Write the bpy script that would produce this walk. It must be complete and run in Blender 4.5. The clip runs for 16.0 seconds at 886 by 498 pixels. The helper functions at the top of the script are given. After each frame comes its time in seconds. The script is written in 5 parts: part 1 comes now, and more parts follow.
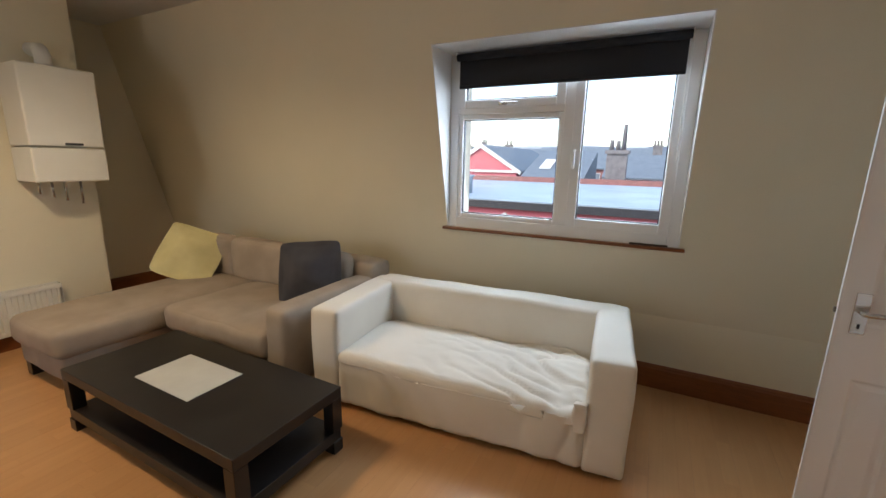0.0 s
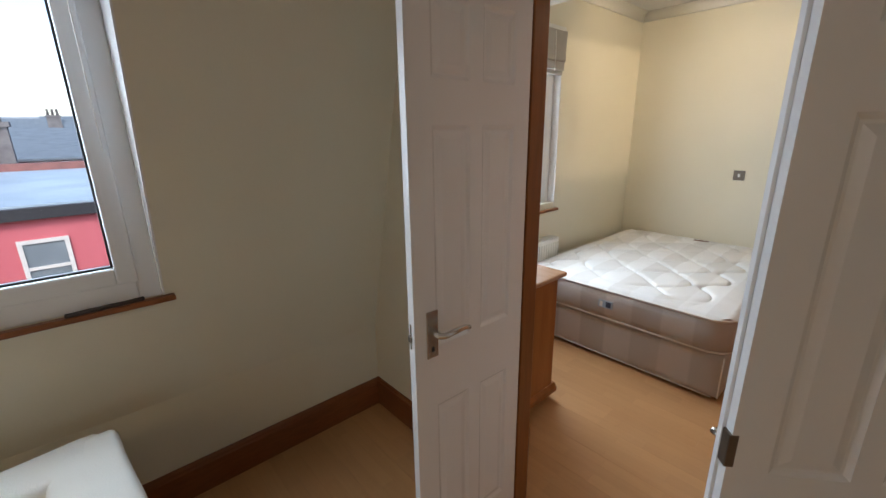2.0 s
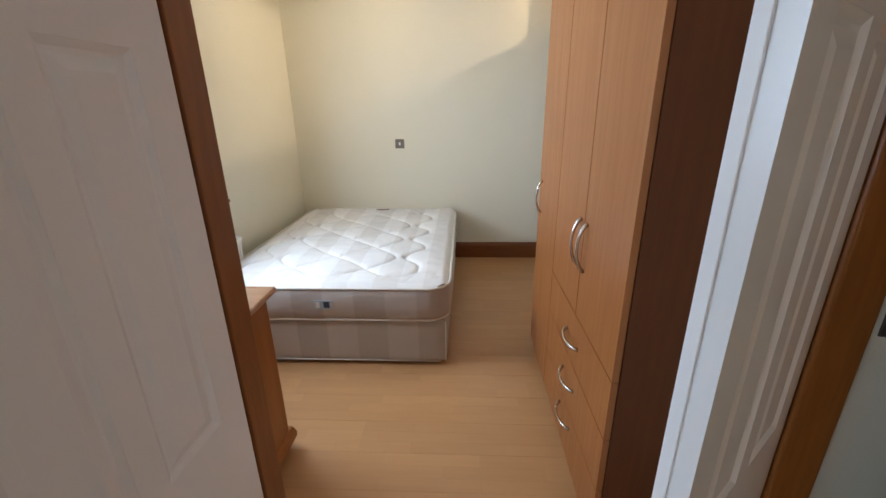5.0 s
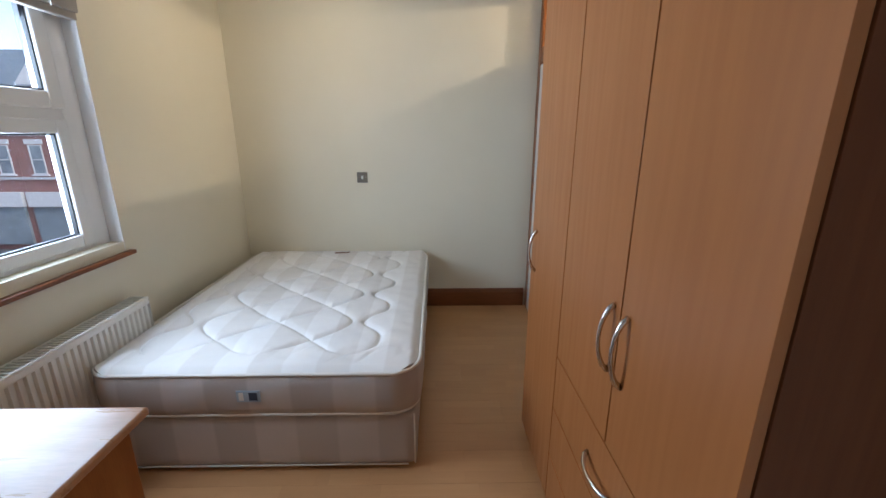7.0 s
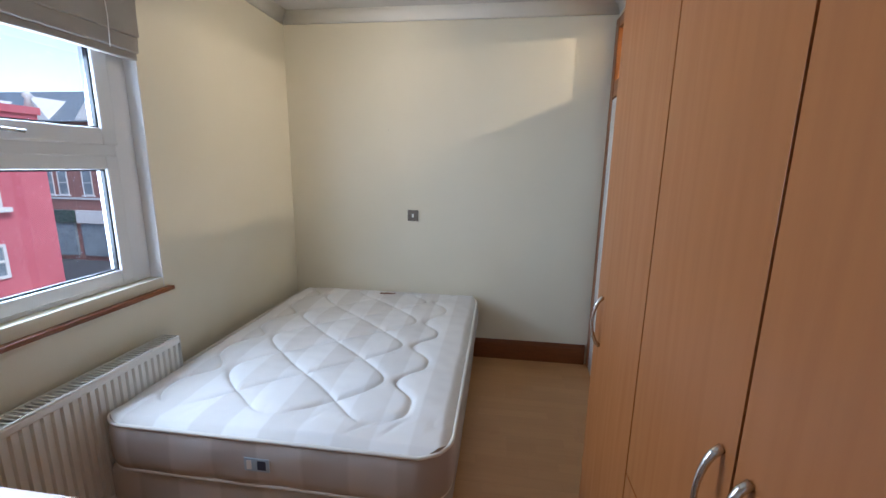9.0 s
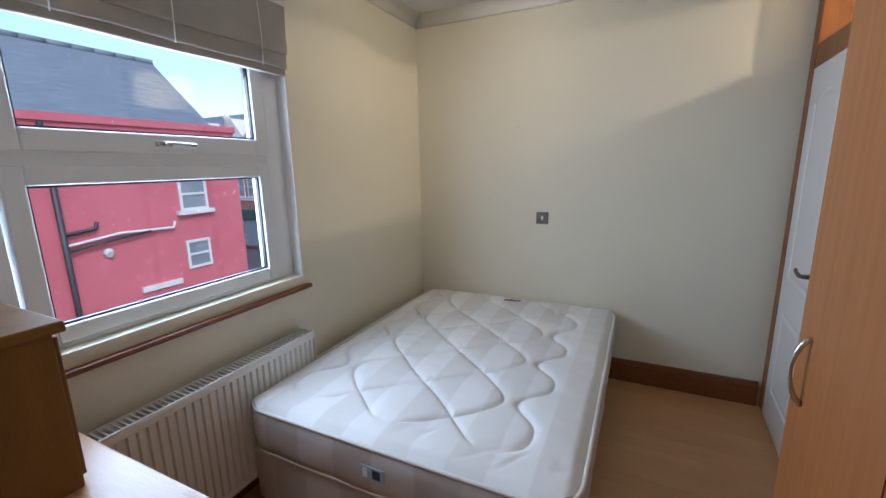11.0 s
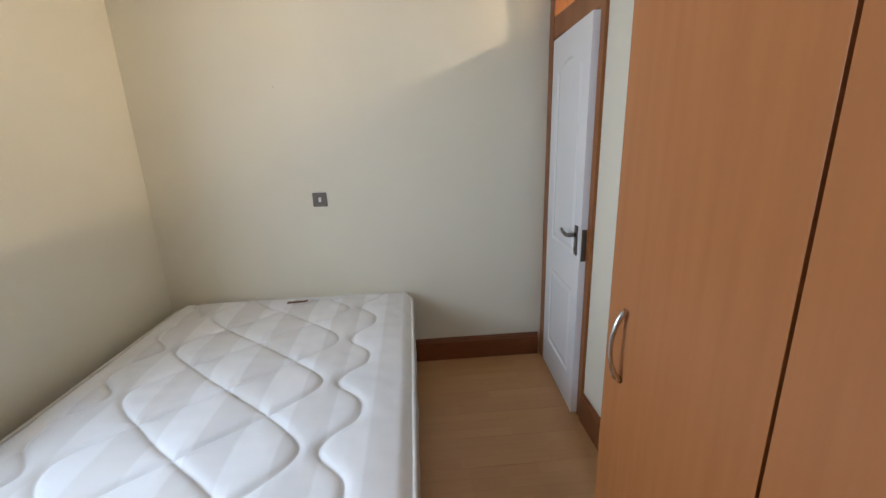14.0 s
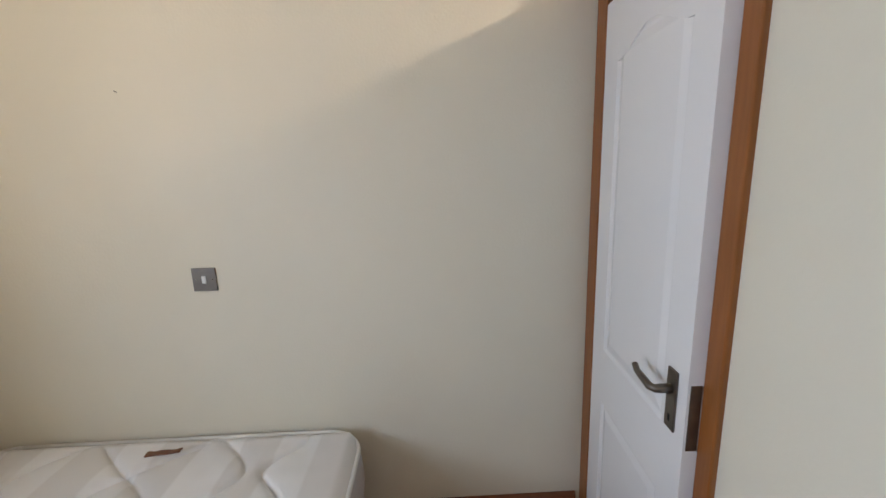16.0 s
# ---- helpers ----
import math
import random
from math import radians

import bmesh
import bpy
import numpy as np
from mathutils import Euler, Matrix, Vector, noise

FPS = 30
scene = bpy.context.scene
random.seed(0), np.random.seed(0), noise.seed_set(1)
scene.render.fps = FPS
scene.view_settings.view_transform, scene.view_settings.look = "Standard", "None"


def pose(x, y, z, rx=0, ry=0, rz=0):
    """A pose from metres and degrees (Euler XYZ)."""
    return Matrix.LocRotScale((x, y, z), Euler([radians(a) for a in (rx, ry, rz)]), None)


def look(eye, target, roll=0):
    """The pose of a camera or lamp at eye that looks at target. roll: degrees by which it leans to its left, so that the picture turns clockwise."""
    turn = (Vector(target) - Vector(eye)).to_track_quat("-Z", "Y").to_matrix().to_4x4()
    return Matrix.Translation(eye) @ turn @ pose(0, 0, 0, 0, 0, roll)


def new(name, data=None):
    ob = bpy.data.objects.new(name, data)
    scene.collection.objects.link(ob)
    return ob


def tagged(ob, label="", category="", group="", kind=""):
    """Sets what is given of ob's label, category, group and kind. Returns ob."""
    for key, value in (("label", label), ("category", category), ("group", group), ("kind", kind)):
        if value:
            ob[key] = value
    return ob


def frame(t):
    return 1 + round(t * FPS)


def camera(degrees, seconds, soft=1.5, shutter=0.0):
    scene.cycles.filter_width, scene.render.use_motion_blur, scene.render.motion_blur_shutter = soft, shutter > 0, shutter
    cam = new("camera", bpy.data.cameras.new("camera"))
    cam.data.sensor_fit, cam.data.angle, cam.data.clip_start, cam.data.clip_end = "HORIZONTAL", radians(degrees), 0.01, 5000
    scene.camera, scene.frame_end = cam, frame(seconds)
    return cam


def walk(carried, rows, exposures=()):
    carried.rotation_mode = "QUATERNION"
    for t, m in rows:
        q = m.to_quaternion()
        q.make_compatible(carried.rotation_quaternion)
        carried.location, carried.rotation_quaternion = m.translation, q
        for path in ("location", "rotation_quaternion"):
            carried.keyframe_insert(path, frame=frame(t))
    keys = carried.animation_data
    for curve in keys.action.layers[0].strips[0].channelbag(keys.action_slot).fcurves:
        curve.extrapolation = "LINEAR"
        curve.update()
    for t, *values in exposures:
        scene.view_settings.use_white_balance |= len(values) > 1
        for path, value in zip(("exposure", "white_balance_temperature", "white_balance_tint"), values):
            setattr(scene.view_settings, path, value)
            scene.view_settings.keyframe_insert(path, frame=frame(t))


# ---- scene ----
cam = camera(94.5, 16.0)
PATH = [
    (0, (0.186, -0.035, 1.472), (-0.703, 1.706, 1.051), 1.1),
    (0.5, (0.031, 0.254, 1.498), (-0.406, 2.151, 1.041), 0.6),
    (1, (0.029, 0.525, 1.483), (0.125, 2.469, 1.021), -0.1),
    (1.5, (0.137, 0.826, 1.53), (0.827, 2.627, 1.002), -0.7),
    (2, (0.183, 1.023, 1.54), (1.461, 2.461, 0.995), -0.9),
    (2.5, (0.14, 1.171, 1.555), (1.862, 2.039, 1.021), -1.3),
    (3, (0.128, 1.212, 1.548), (2.007, 1.666, 1.032), -1.2),
    (3.5, (0.149, 1.264, 1.544), (2.055, 1.555, 1.01), -0.5),
    (4, (0.297, 1.324, 1.517), (2.2, 1.539, 0.942), -0.8),
    (6.5, (1.038, 1.428, 1.471), (2.91, 1.42, 0.767), -0.5),
    (7, (1.171, 1.405, 1.485), (3.095, 1.371, 0.942), 0.0),
    (7.5, (1.252, 1.406, 1.539), (3.226, 1.275, 1.246), 0.3),
    (8, (1.284, 1.418, 1.568), (3.266, 1.224, 1.391), 0.7),
    (8.5, (1.333, 1.406, 1.545), (3.309, 1.3, 1.256), 0.8),
    (9, (1.446, 1.344, 1.523), (3.389, 1.606, 1.125), 0.9),
    (9.5, (1.568, 1.284, 1.527), (3.346, 2.081, 1.075), 0.8),
    (12, (1.623, 1.455, 1.518), (3.399, 2.296, 1.144), -1.7),
    (12.5, (1.623, 1.465, 1.505), (3.495, 1.961, 1.005), -2.2),
    (13, (1.66, 1.467, 1.486), (3.567, 1.696, 0.928), -2.2),
    (13.5, (1.813, 1.479, 1.476), (3.732, 1.497, 0.913), -2.0),
    (14, (2.042, 1.443, 1.48), (3.967, 1.309, 0.954), -1.9),
    (14.5, (2.252, 1.393, 1.465), (4.176, 1.134, 0.983), -1.9),
    (15, (2.541, 1.343, 1.489), (4.463, 1.019, 1.04), -1.9),
    (15.5, (2.803, 1.293, 1.471), (4.742, 1.008, 1.072), -1.5),
    (16, (3.126, 1.186, 1.517), (5.083, 1.131, 1.109), -2.0),
]
EXPOSURES = [
    (0.0, 1.66, 6800, 13), (0.5, 1.70, 6800, 13), (1.0, 1.38, 6600, 13), (1.5, 1.36, 6600, 13), (2.5, 1.62, 6800, 13), (3.5, 1.80, 6650, 13), (4.0, 1.72, 6500, 13), (6.5, 1.38, 6150, 14), (7.0, 1.20, 6000, 14),
    (8.0, 1.12, 5900, 15), (9.0, 1.16, 5750, 15), (9.5, 1.05, 5700, 15), (12.0, 0.94, 6000, 15), (12.5, 0.92, 6150, 15), (13.0, 1.08, 6200, 15), (14.0, 1.28, 6050, 15), (15.0, 1.54, 5850, 18), (15.5, 1.52, 5750, 18), (16.0, 1.30, 6200, 18),
]
walk(cam, [(t, look(eye, target, roll)) for t, eye, target, roll in PATH], EXPOSURES)

# ---- world, daylight, lamps ----
world = bpy.data.worlds.new("sky")
scene.world = world
world.use_nodes = True
sky = world.node_tree.nodes.new("ShaderNodeTexSky")
sky.sky_type, sky.sun_disc = "NISHITA", False
sky.sun_elevation, sky.sun_rotation = radians(47), radians(206.6)
sky.air_density, sky.dust_density, sky.ozone_density = 1.0, 1.5, 1.0
world.node_tree.links.new(sky.outputs[0], world.node_tree.nodes["Background"].inputs[0])
world.node_tree.nodes["Background"].inputs[1].default_value = 0.15


def lamp(name, kind, m, energy, colour, **settings):
    data = bpy.data.lights.new(name, kind)
    data.energy, data.color = energy, colour
    for key, value in settings.items():
        setattr(data, key, value)
    ob = new(name, data)
    ob.matrix_world = m
    return ob


lamp("sun", "SUN", look((-5, -10, 12), (0, 0, 0)), 1.0, (1.0, 0.96, 0.9), angle=radians(14))
# daylight in the two window openings
lamp("daylight_living", "AREA", look((-0.42, 2.95, 1.6), (-0.42, 1.2, 0.7)), 16, (0.66, 0.83, 1.0), shape="RECTANGLE", size=1.3, size_y=1.0)
lamp("daylight_bedroom", "AREA", look((2.64, 3.16, 1.5), (2.64, 1.0, 1.1)), 21, (0.70, 0.85, 1.0), shape="RECTANGLE", size=0.9, size_y=0.9)
# daylight from the window behind in the living room
lamp("daylight_back", "AREA", look((-2.9, -2.38, 1.5), (-2.6, 1.0, 0.8)), 3.0, (0.80, 0.90, 1.0), shape="RECTANGLE", size=1.1, size_y=1.0)

# ---- materials ----


def material(name, base, other=None, scale=6.0, stretch=(1, 1, 1), rough=0.6, rough_vary=0.1, bump=0.1, fine=60.0, metal=0.0, detail=6.0, speck=0.0, coat=0.0, random_tint=0.0, distance=0.01):
    m = bpy.data.materials.new(name)
    m.use_nodes = True
    nodes, links = m.node_tree.nodes, m.node_tree.links
    shader = nodes["Principled BSDF"]
    shader.inputs["Metallic"].default_value = metal
    shader.inputs["Coat Weight"].default_value = coat
    place = nodes.new("ShaderNodeTexCoord")
    mapping = nodes.new("ShaderNodeMapping")
    mapping.inputs["Scale"].default_value = stretch
    links.new(place.outputs["Object"], mapping.inputs["Vector"])
    info = nodes.new("ShaderNodeObjectInfo")
    shift = nodes.new("ShaderNodeVectorMath")
    shift.operation = "ADD"
    far = nodes.new("ShaderNodeMath")
    far.operation, far.inputs[1].default_value = "MULTIPLY", 37.0 if random_tint else 0.0
    links.new(info.outputs["Random"], far.inputs[0])
    links.new(mapping.outputs[0], shift.inputs[0])
    links.new(far.outputs[0], shift.inputs[1])
    big = nodes.new("ShaderNodeTexNoise")
    big.inputs["Scale"].default_value, big.inputs["Detail"].default_value = scale, detail
    links.new(shift.outputs[0], big.inputs["Vector"])
    small = nodes.new("ShaderNodeTexNoise")
    small.inputs["Scale"].default_value, small.inputs["Detail"].default_value = fine, 4.0
    links.new(shift.outputs[0], small.inputs["Vector"])
    ramp = nodes.new("ShaderNodeValToRGB")
    other = other or tuple(c * 0.9 for c in base)
    ramp.color_ramp.elements[0].color, ramp.color_ramp.elements[1].color = (*base, 1), (*other, 1)
    ramp.color_ramp.elements[0].position, ramp.color_ramp.elements[1].position = 0.35, 0.68
    links.new(big.outputs["Fac"], ramp.inputs[0])
    colour = ramp.outputs[0]
    if speck:
        grain = nodes.new("ShaderNodeMix")
        grain.data_type, grain.blend_type = "RGBA", "OVERLAY"
        grain.inputs["Factor"].default_value = speck
        links.new(colour, grain.inputs["A"])
        links.new(small.outputs["Fac"], grain.inputs["B"])
        colour = grain.outputs["Result"]
    if random_tint:
        tint = nodes.new("ShaderNodeHueSaturation")
        span = nodes.new("ShaderNodeMapRange")
        span.inputs["To Min"].default_value, span.inputs["To Max"].default_value = 1 - random_tint, 1 + random_tint
        links.new(info.outputs["Random"], span.inputs["Value"])
        links.new(span.outputs[0], tint.inputs["Value"])
        links.new(colour, tint.inputs["Color"])
        colour = tint.outputs[0]
    links.new(colour, shader.inputs["Base Color"])
    gloss = nodes.new("ShaderNodeMapRange")
    gloss.inputs["To Min"].default_value, gloss.inputs["To Max"].default_value = max(0.02, rough - rough_vary), min(1, rough + rough_vary)
    links.new(big.outputs["Fac"], gloss.inputs["Value"])
    links.new(gloss.outputs[0], shader.inputs["Roughness"])
    if bump:
        relief = nodes.new("ShaderNodeBump")
        relief.inputs["Strength"].default_value, relief.inputs["Distance"].default_value = bump, distance
        links.new(small.outputs["Fac"], relief.inputs["Height"])
        links.new(relief.outputs[0], shader.inputs["Normal"])
    return m


def glass_material():
    m = bpy.data.materials.new("window_glass")
    m.use_nodes = True
    nodes, links = m.node_tree.nodes, m.node_tree.links
    nodes.remove(nodes["Principled BSDF"])
    clear, shine, mix, edge = (nodes.new("ShaderNodeBsdf" + k) if k in ("Transparent", "Glossy") else nodes.new("ShaderNode" + k) for k in ("Transparent", "Glossy", "MixShader", "LayerWeight"))
    shine.inputs["Roughness"].default_value = 0.01
    edge.inputs["Blend"].default_value = 0.08
    clear.inputs["Color"].default_value = (0.95, 0.98, 0.99, 1)
    links.new(edge.outputs["Facing"], mix.inputs[0])
    links.new(clear.outputs[0], mix.inputs[1])
    links.new(shine.outputs[0], mix.inputs[2])
    links.new(mix.outputs[0], nodes["Material Output"].inputs["Surface"])
    return m


def glow_material(name, colour, strength):
    m = bpy.data.materials.new(name)
    m.use_nodes = True
    shader = m.node_tree.nodes["Principled BSDF"]
    shader.inputs["Base Color"].default_value = (*colour, 1)
    shader.inputs["Emission Color"].default_value = (*colour, 1)
    shader.inputs["Emission Strength"].default_value = strength
    return m


def striped_cloth(name, light, dark, band, fine):
    """Woven ticking in lengthwise stripes of two tones."""
    m = material(name, light, tuple(c * 0.94 for c in light), scale=3, rough=0.85, bump=0.25, fine=fine, distance=0.002)
    nodes, links = m.node_tree.nodes, m.node_tree.links
    shader = nodes["Principled BSDF"]
    plain = shader.inputs["Base Color"].links[0].from_socket
    place = nodes.new("ShaderNodeTexCoord")
    split = nodes.new("ShaderNodeSeparateXYZ")
    links.new(place.outputs["Object"], split.inputs[0])
    wave = nodes.new("ShaderNodeMath")
    wave.operation, wave.inputs[1].default_value = "MULTIPLY", 2 * math.pi / band
    links.new(split.outputs["Y"], wave.inputs[0])
    sine = nodes.new("ShaderNodeMath")
    sine.operation = "SINE"
    links.new(wave.outputs[0], sine.inputs[0])
    step = nodes.new("ShaderNodeMapRange")
    step.inputs["From Min"].default_value, step.inputs["From Max"].default_value = -0.12, 0.12
    links.new(sine.outputs[0], step.inputs["Value"])
    mix = nodes.new("ShaderNodeMix")
    mix.data_type = "RGBA"
    links.new(step.outputs[0], mix.inputs["Factor"])
    links.new(plain, mix.inputs["A"])
    mix.inputs["B"].default_value = (*dark, 1)
    links.new(mix.outputs["Result"], shader.inputs["Base Color"])
    return m


WALL = material("cream_wall_paint", (0.74, 0.69, 0.555), (0.71, 0.66, 0.525), scale=1.6, rough=0.62, bump=0.35, fine=110, distance=0.002)
CEILING = material("white_ceiling_paint", (0.64, 0.63, 0.61), (0.60, 0.59, 0.57), scale=1.5, rough=0.8, bump=0.1, fine=120, distance=0.002)
COVE = material("white_plaster_cove", (0.82, 0.80, 0.74), (0.78, 0.76, 0.70), scale=3, rough=0.6, bump=0.05)
WHITE = material("white_gloss_paint", (0.80, 0.79, 0.78), (0.77, 0.76, 0.75), scale=2, rough=0.2, rough_vary=0.05, bump=0.05, fine=30, distance=0.002)
UPVC = material("white_window_plastic", (0.82, 0.83, 0.84), (0.78, 0.79, 0.80), scale=3, rough=0.35, bump=0.02)
STAIN = material("stained_brown_wood", (0.30, 0.105, 0.022), (0.20, 0.062, 0.014), scale=5, stretch=(1, 1, 0.08), rough=0.36, bump=0.12, fine=90, speck=0.3, distance=0.003)
STAIN_LONG = material("stained_brown_skirting", (0.23, 0.075, 0.022), (0.17, 0.054, 0.016), scale=5, stretch=(0.15, 0.15, 1), rough=0.36, bump=0.12, fine=90, speck=0.3, distance=0.003)
PLY = material("golden_wood_veneer", (0.54, 0.345, 0.115), (0.31, 0.17, 0.042), scale=2.4, stretch=(1, 1, 0.55), rough=0.24, bump=0.08, fine=50, distance=0.002)
BEECH = material("beech_laminate_furniture", (0.345, 0.130, 0.040), (0.32, 0.118, 0.036), scale=8, stretch=(6, 6, 0.35), rough=0.33, bump=0.02, fine=120, speck=0.03, distance=0.001)
# beech again, with the shade on the doorway end panel put into its colour
BEECH_SHADED = material("shaded_beech_laminate", (0.125, 0.036, 0.009), (0.105, 0.030, 0.008), scale=8, stretch=(6, 6, 0.35), rough=0.6, bump=0.02, fine=120, speck=0.05, distance=0.001)
BEECH_EDGE = material("dark_beech_edge", (0.16, 0.06, 0.022), rough=0.4)
PINE = material("orange_pine", (0.34, 0.125, 0.030), (0.28, 0.095, 0.022), scale=5, stretch=(4, 4, 0.4), rough=0.35, bump=0.06, fine=70, speck=0.2, distance=0.002)
# lit copy of the pine: window light on the chest top painted as paler colour
PINE_LIT_TOP = material("daylit_pine_top", (0.42, 0.225, 0.12), (0.37, 0.19, 0.095), scale=5, stretch=(4, 0.4, 4), rough=0.3, bump=0.05, fine=70, speck=0.15, distance=0.002)
OAK = material("honey_wood_cabinet", (0.21, 0.095, 0.018), (0.17, 0.075, 0.014), scale=4, stretch=(3, 3, 0.5), rough=0.6, bump=0.05, fine=70, speck=0.15, distance=0.002)
FLOORING = material("beech_strip_laminate", (0.56, 0.305, 0.135), (0.54, 0.29, 0.125), scale=7, stretch=(7, 0.5, 1), rough=0.30, rough_vary=0.02, bump=0.0, fine=80, detail=2.0, speck=0.02, random_tint=0.05, distance=0.001)
UNDER = material("floor_underlay", (0.20, 0.12, 0.06), rough=0.8)
TICKING = striped_cloth("mattress_ticking", (0.82, 0.81, 0.79), (0.715, 0.695, 0.665), 0.29, 260)
BORDER = striped_cloth("beige_mattress_border", (0.50, 0.45, 0.415), (0.41, 0.36, 0.325), 0.36, 220)
DIVAN = striped_cloth("beige_divan_fabric", (0.52, 0.465, 0.42), (0.43, 0.38, 0.335), 0.36, 240)
PIPING = material("white_piping", (0.75, 0.72, 0.66), rough=0.8)
COTTON = material("white_cotton_cover", (0.76, 0.72, 0.65), (0.70, 0.66, 0.59), scale=3, rough=0.9, bump=0.4, fine=200, distance=0.002)
TAUPE = material("taupe_sofa_fabric", (0.36, 0.295, 0.235), (0.30, 0.245, 0.195), scale=5, rough=0.92, bump=0.45, fine=220, distance=0.002)
CHARCOAL = material("charcoal_cushion_fabric", (0.055, 0.055, 0.065), (0.04, 0.04, 0.05), scale=6, rough=0.95, bump=0.4, fine=200, distance=0.002)
YELLOW = material("pale_yellow_cushion_fabric", (0.62, 0.56, 0.30), (0.54, 0.48, 0.25), scale=6, rough=0.9, bump=0.4, fine=200, distance=0.002)
BLACK = material("black_brown_table_lacquer", (0.012, 0.010, 0.010), (0.018, 0.015, 0.014), scale=4, rough=0.38, bump=0.05, fine=90, distance=0.001)
PAPER = material("pale_grey_mat", (0.50, 0.50, 0.46), (0.46, 0.46, 0.42), rough=0.6, bump=0.02)
BLIND = material("black_blind_fabric", (0.010, 0.011, 0.016), (0.014, 0.015, 0.02), scale=5, rough=0.8, bump=0.2, fine=250, distance=0.001)
ROMAN = material("grey_beige_blind_fabric", (0.42, 0.38, 0.33), (0.36, 0.33, 0.29), scale=5, rough=0.9, bump=0.3, fine=250, distance=0.001)
CHROME = material("brushed_nickel", (0.62, 0.60, 0.57), (0.55, 0.53, 0.50), scale=12, rough=0.25, metal=1.0, bump=0.02)
BRONZE = material("aged_pewter_plate", (0.20, 0.17, 0.14), (0.15, 0.13, 0.11), scale=20, rough=0.4, metal=0.9, bump=0.05)
PLASTIC = material("white_plastic", (0.78, 0.77, 0.73), (0.74, 0.73, 0.70), rough=0.4, bump=0.02)
ENAMEL = material("white_radiator_enamel", (0.74, 0.73, 0.68), (0.70, 0.69, 0.64), scale=3, rough=0.35, bump=0.03)
RUBBER = material("black_rubber", (0.015, 0.015, 0.016), rough=0.6)
IRON_DARK = material("dark_aged_iron", (0.035, 0.022, 0.018), rough=0.6)
LABEL_BLUE = material("blue_label_cloth", (0.36, 0.45, 0.53), rough=0.7)
LABEL_DARK = material("dark_label_print", (0.03, 0.04, 0.07), rough=0.7)
for node in PLY.node_tree.nodes:
    if node.bl_idname == "ShaderNodeTexNoise" and node.inputs["Scale"].default_value < 10:
        node.inputs["Distortion"].default_value = 1.6
for board in (BEECH, BEECH_SHADED, PINE, OAK):
    board.node_tree.nodes["Principled BSDF"].inputs["Specular IOR Level"].default_value = 0.28
GLASS = glass_material()

# ---- shape helpers ----


def box(bm, x0, x1, y0, y1, z0, z1, bevel=0.0, segments=2):
    made = bmesh.ops.create_cube(bm, size=1.0)
    verts = made["verts"]
    for v in verts:
        v.co = Vector((x0 + (v.co.x + 0.5) * (x1 - x0), y0 + (v.co.y + 0.5) * (y1 - y0), z0 + (v.co.z + 0.5) * (z1 - z0)))
    if bevel:
        edges = list({e for v in verts for e in v.link_edges})
        bmesh.ops.bevel(bm, geom=edges, offset=bevel, segments=segments, affect="EDGES", profile=0.5)
    return bm


def boxed(*sizes, bevel=0.0, segments=2):
    return box(bmesh.new(), *sizes, bevel=bevel, segments=segments)


def prism(bm, outline, axis, a, b):
    """An outline of two coordinates pulled along an axis from a to b."""
    def at(u, v, w):
        return {"x": (w, u, v), "y": (u, w, v), "z": (u, v, w)}[axis]
    low = [bm.verts.new(at(u, v, a)) for u, v in outline]
    top = [bm.verts.new(at(u, v, b)) for u, v in outline]
    bm.faces.new(low)
    bm.faces.new(top)
    for i in range(len(outline)):
        j = (i + 1) % len(outline)
        bm.faces.new((low[i], low[j], top[j], top[i]))
    bmesh.ops.recalc_face_normals(bm, faces=bm.faces)
    return bm


def soft_box(x0, x1, y0, y1, z0, z1, r, cuts=12, puff=0.0, wrinkle=0.0, seed=0.0, freq=5.0):
    """A padded block: rounded edges, bulging sides, slightly creased cloth."""
    bm = bmesh.new()
    bmesh.ops.create_cube(bm, size=2.0)
    bmesh.ops.subdivide_edges(bm, edges=bm.edges[:], cuts=cuts, use_grid_fill=True)
    half = Vector(((x1 - x0) / 2, (y1 - y0) / 2, (z1 - z0) / 2))
    mid = Vector(((x0 + x1) / 2, (y0 + y1) / 2, (z0 + z1) / 2))
    r = min(r, *half)
    for v in bm.verts:
        u = Vector([math.sin(c * math.pi / 2) for c in v.co])
        p = Vector([u[i] * half[i] for i in range(3)])
        q = Vector([max(-(half[i] - r), min(half[i] - r, p[i])) for i in range(3)])
        d = p - q
        if d.length > 1e-9:
            p = q + d.normalized() * r
        for i in range(3):
            if abs(u[i]) > 0.999:
                j, k = (i + 1) % 3, (i + 2) % 3
                p[i] += math.copysign(puff * (1 - u[j] ** 2) * (1 - u[k] ** 2), u[i])
        p += mid
        if wrinkle:
            p += noise.noise_vector(p * freq + Vector((seed, seed * 1.7, 0))) * wrinkle
        v.co = p
    for f in bm.faces:
        f.smooth = True
    return bm


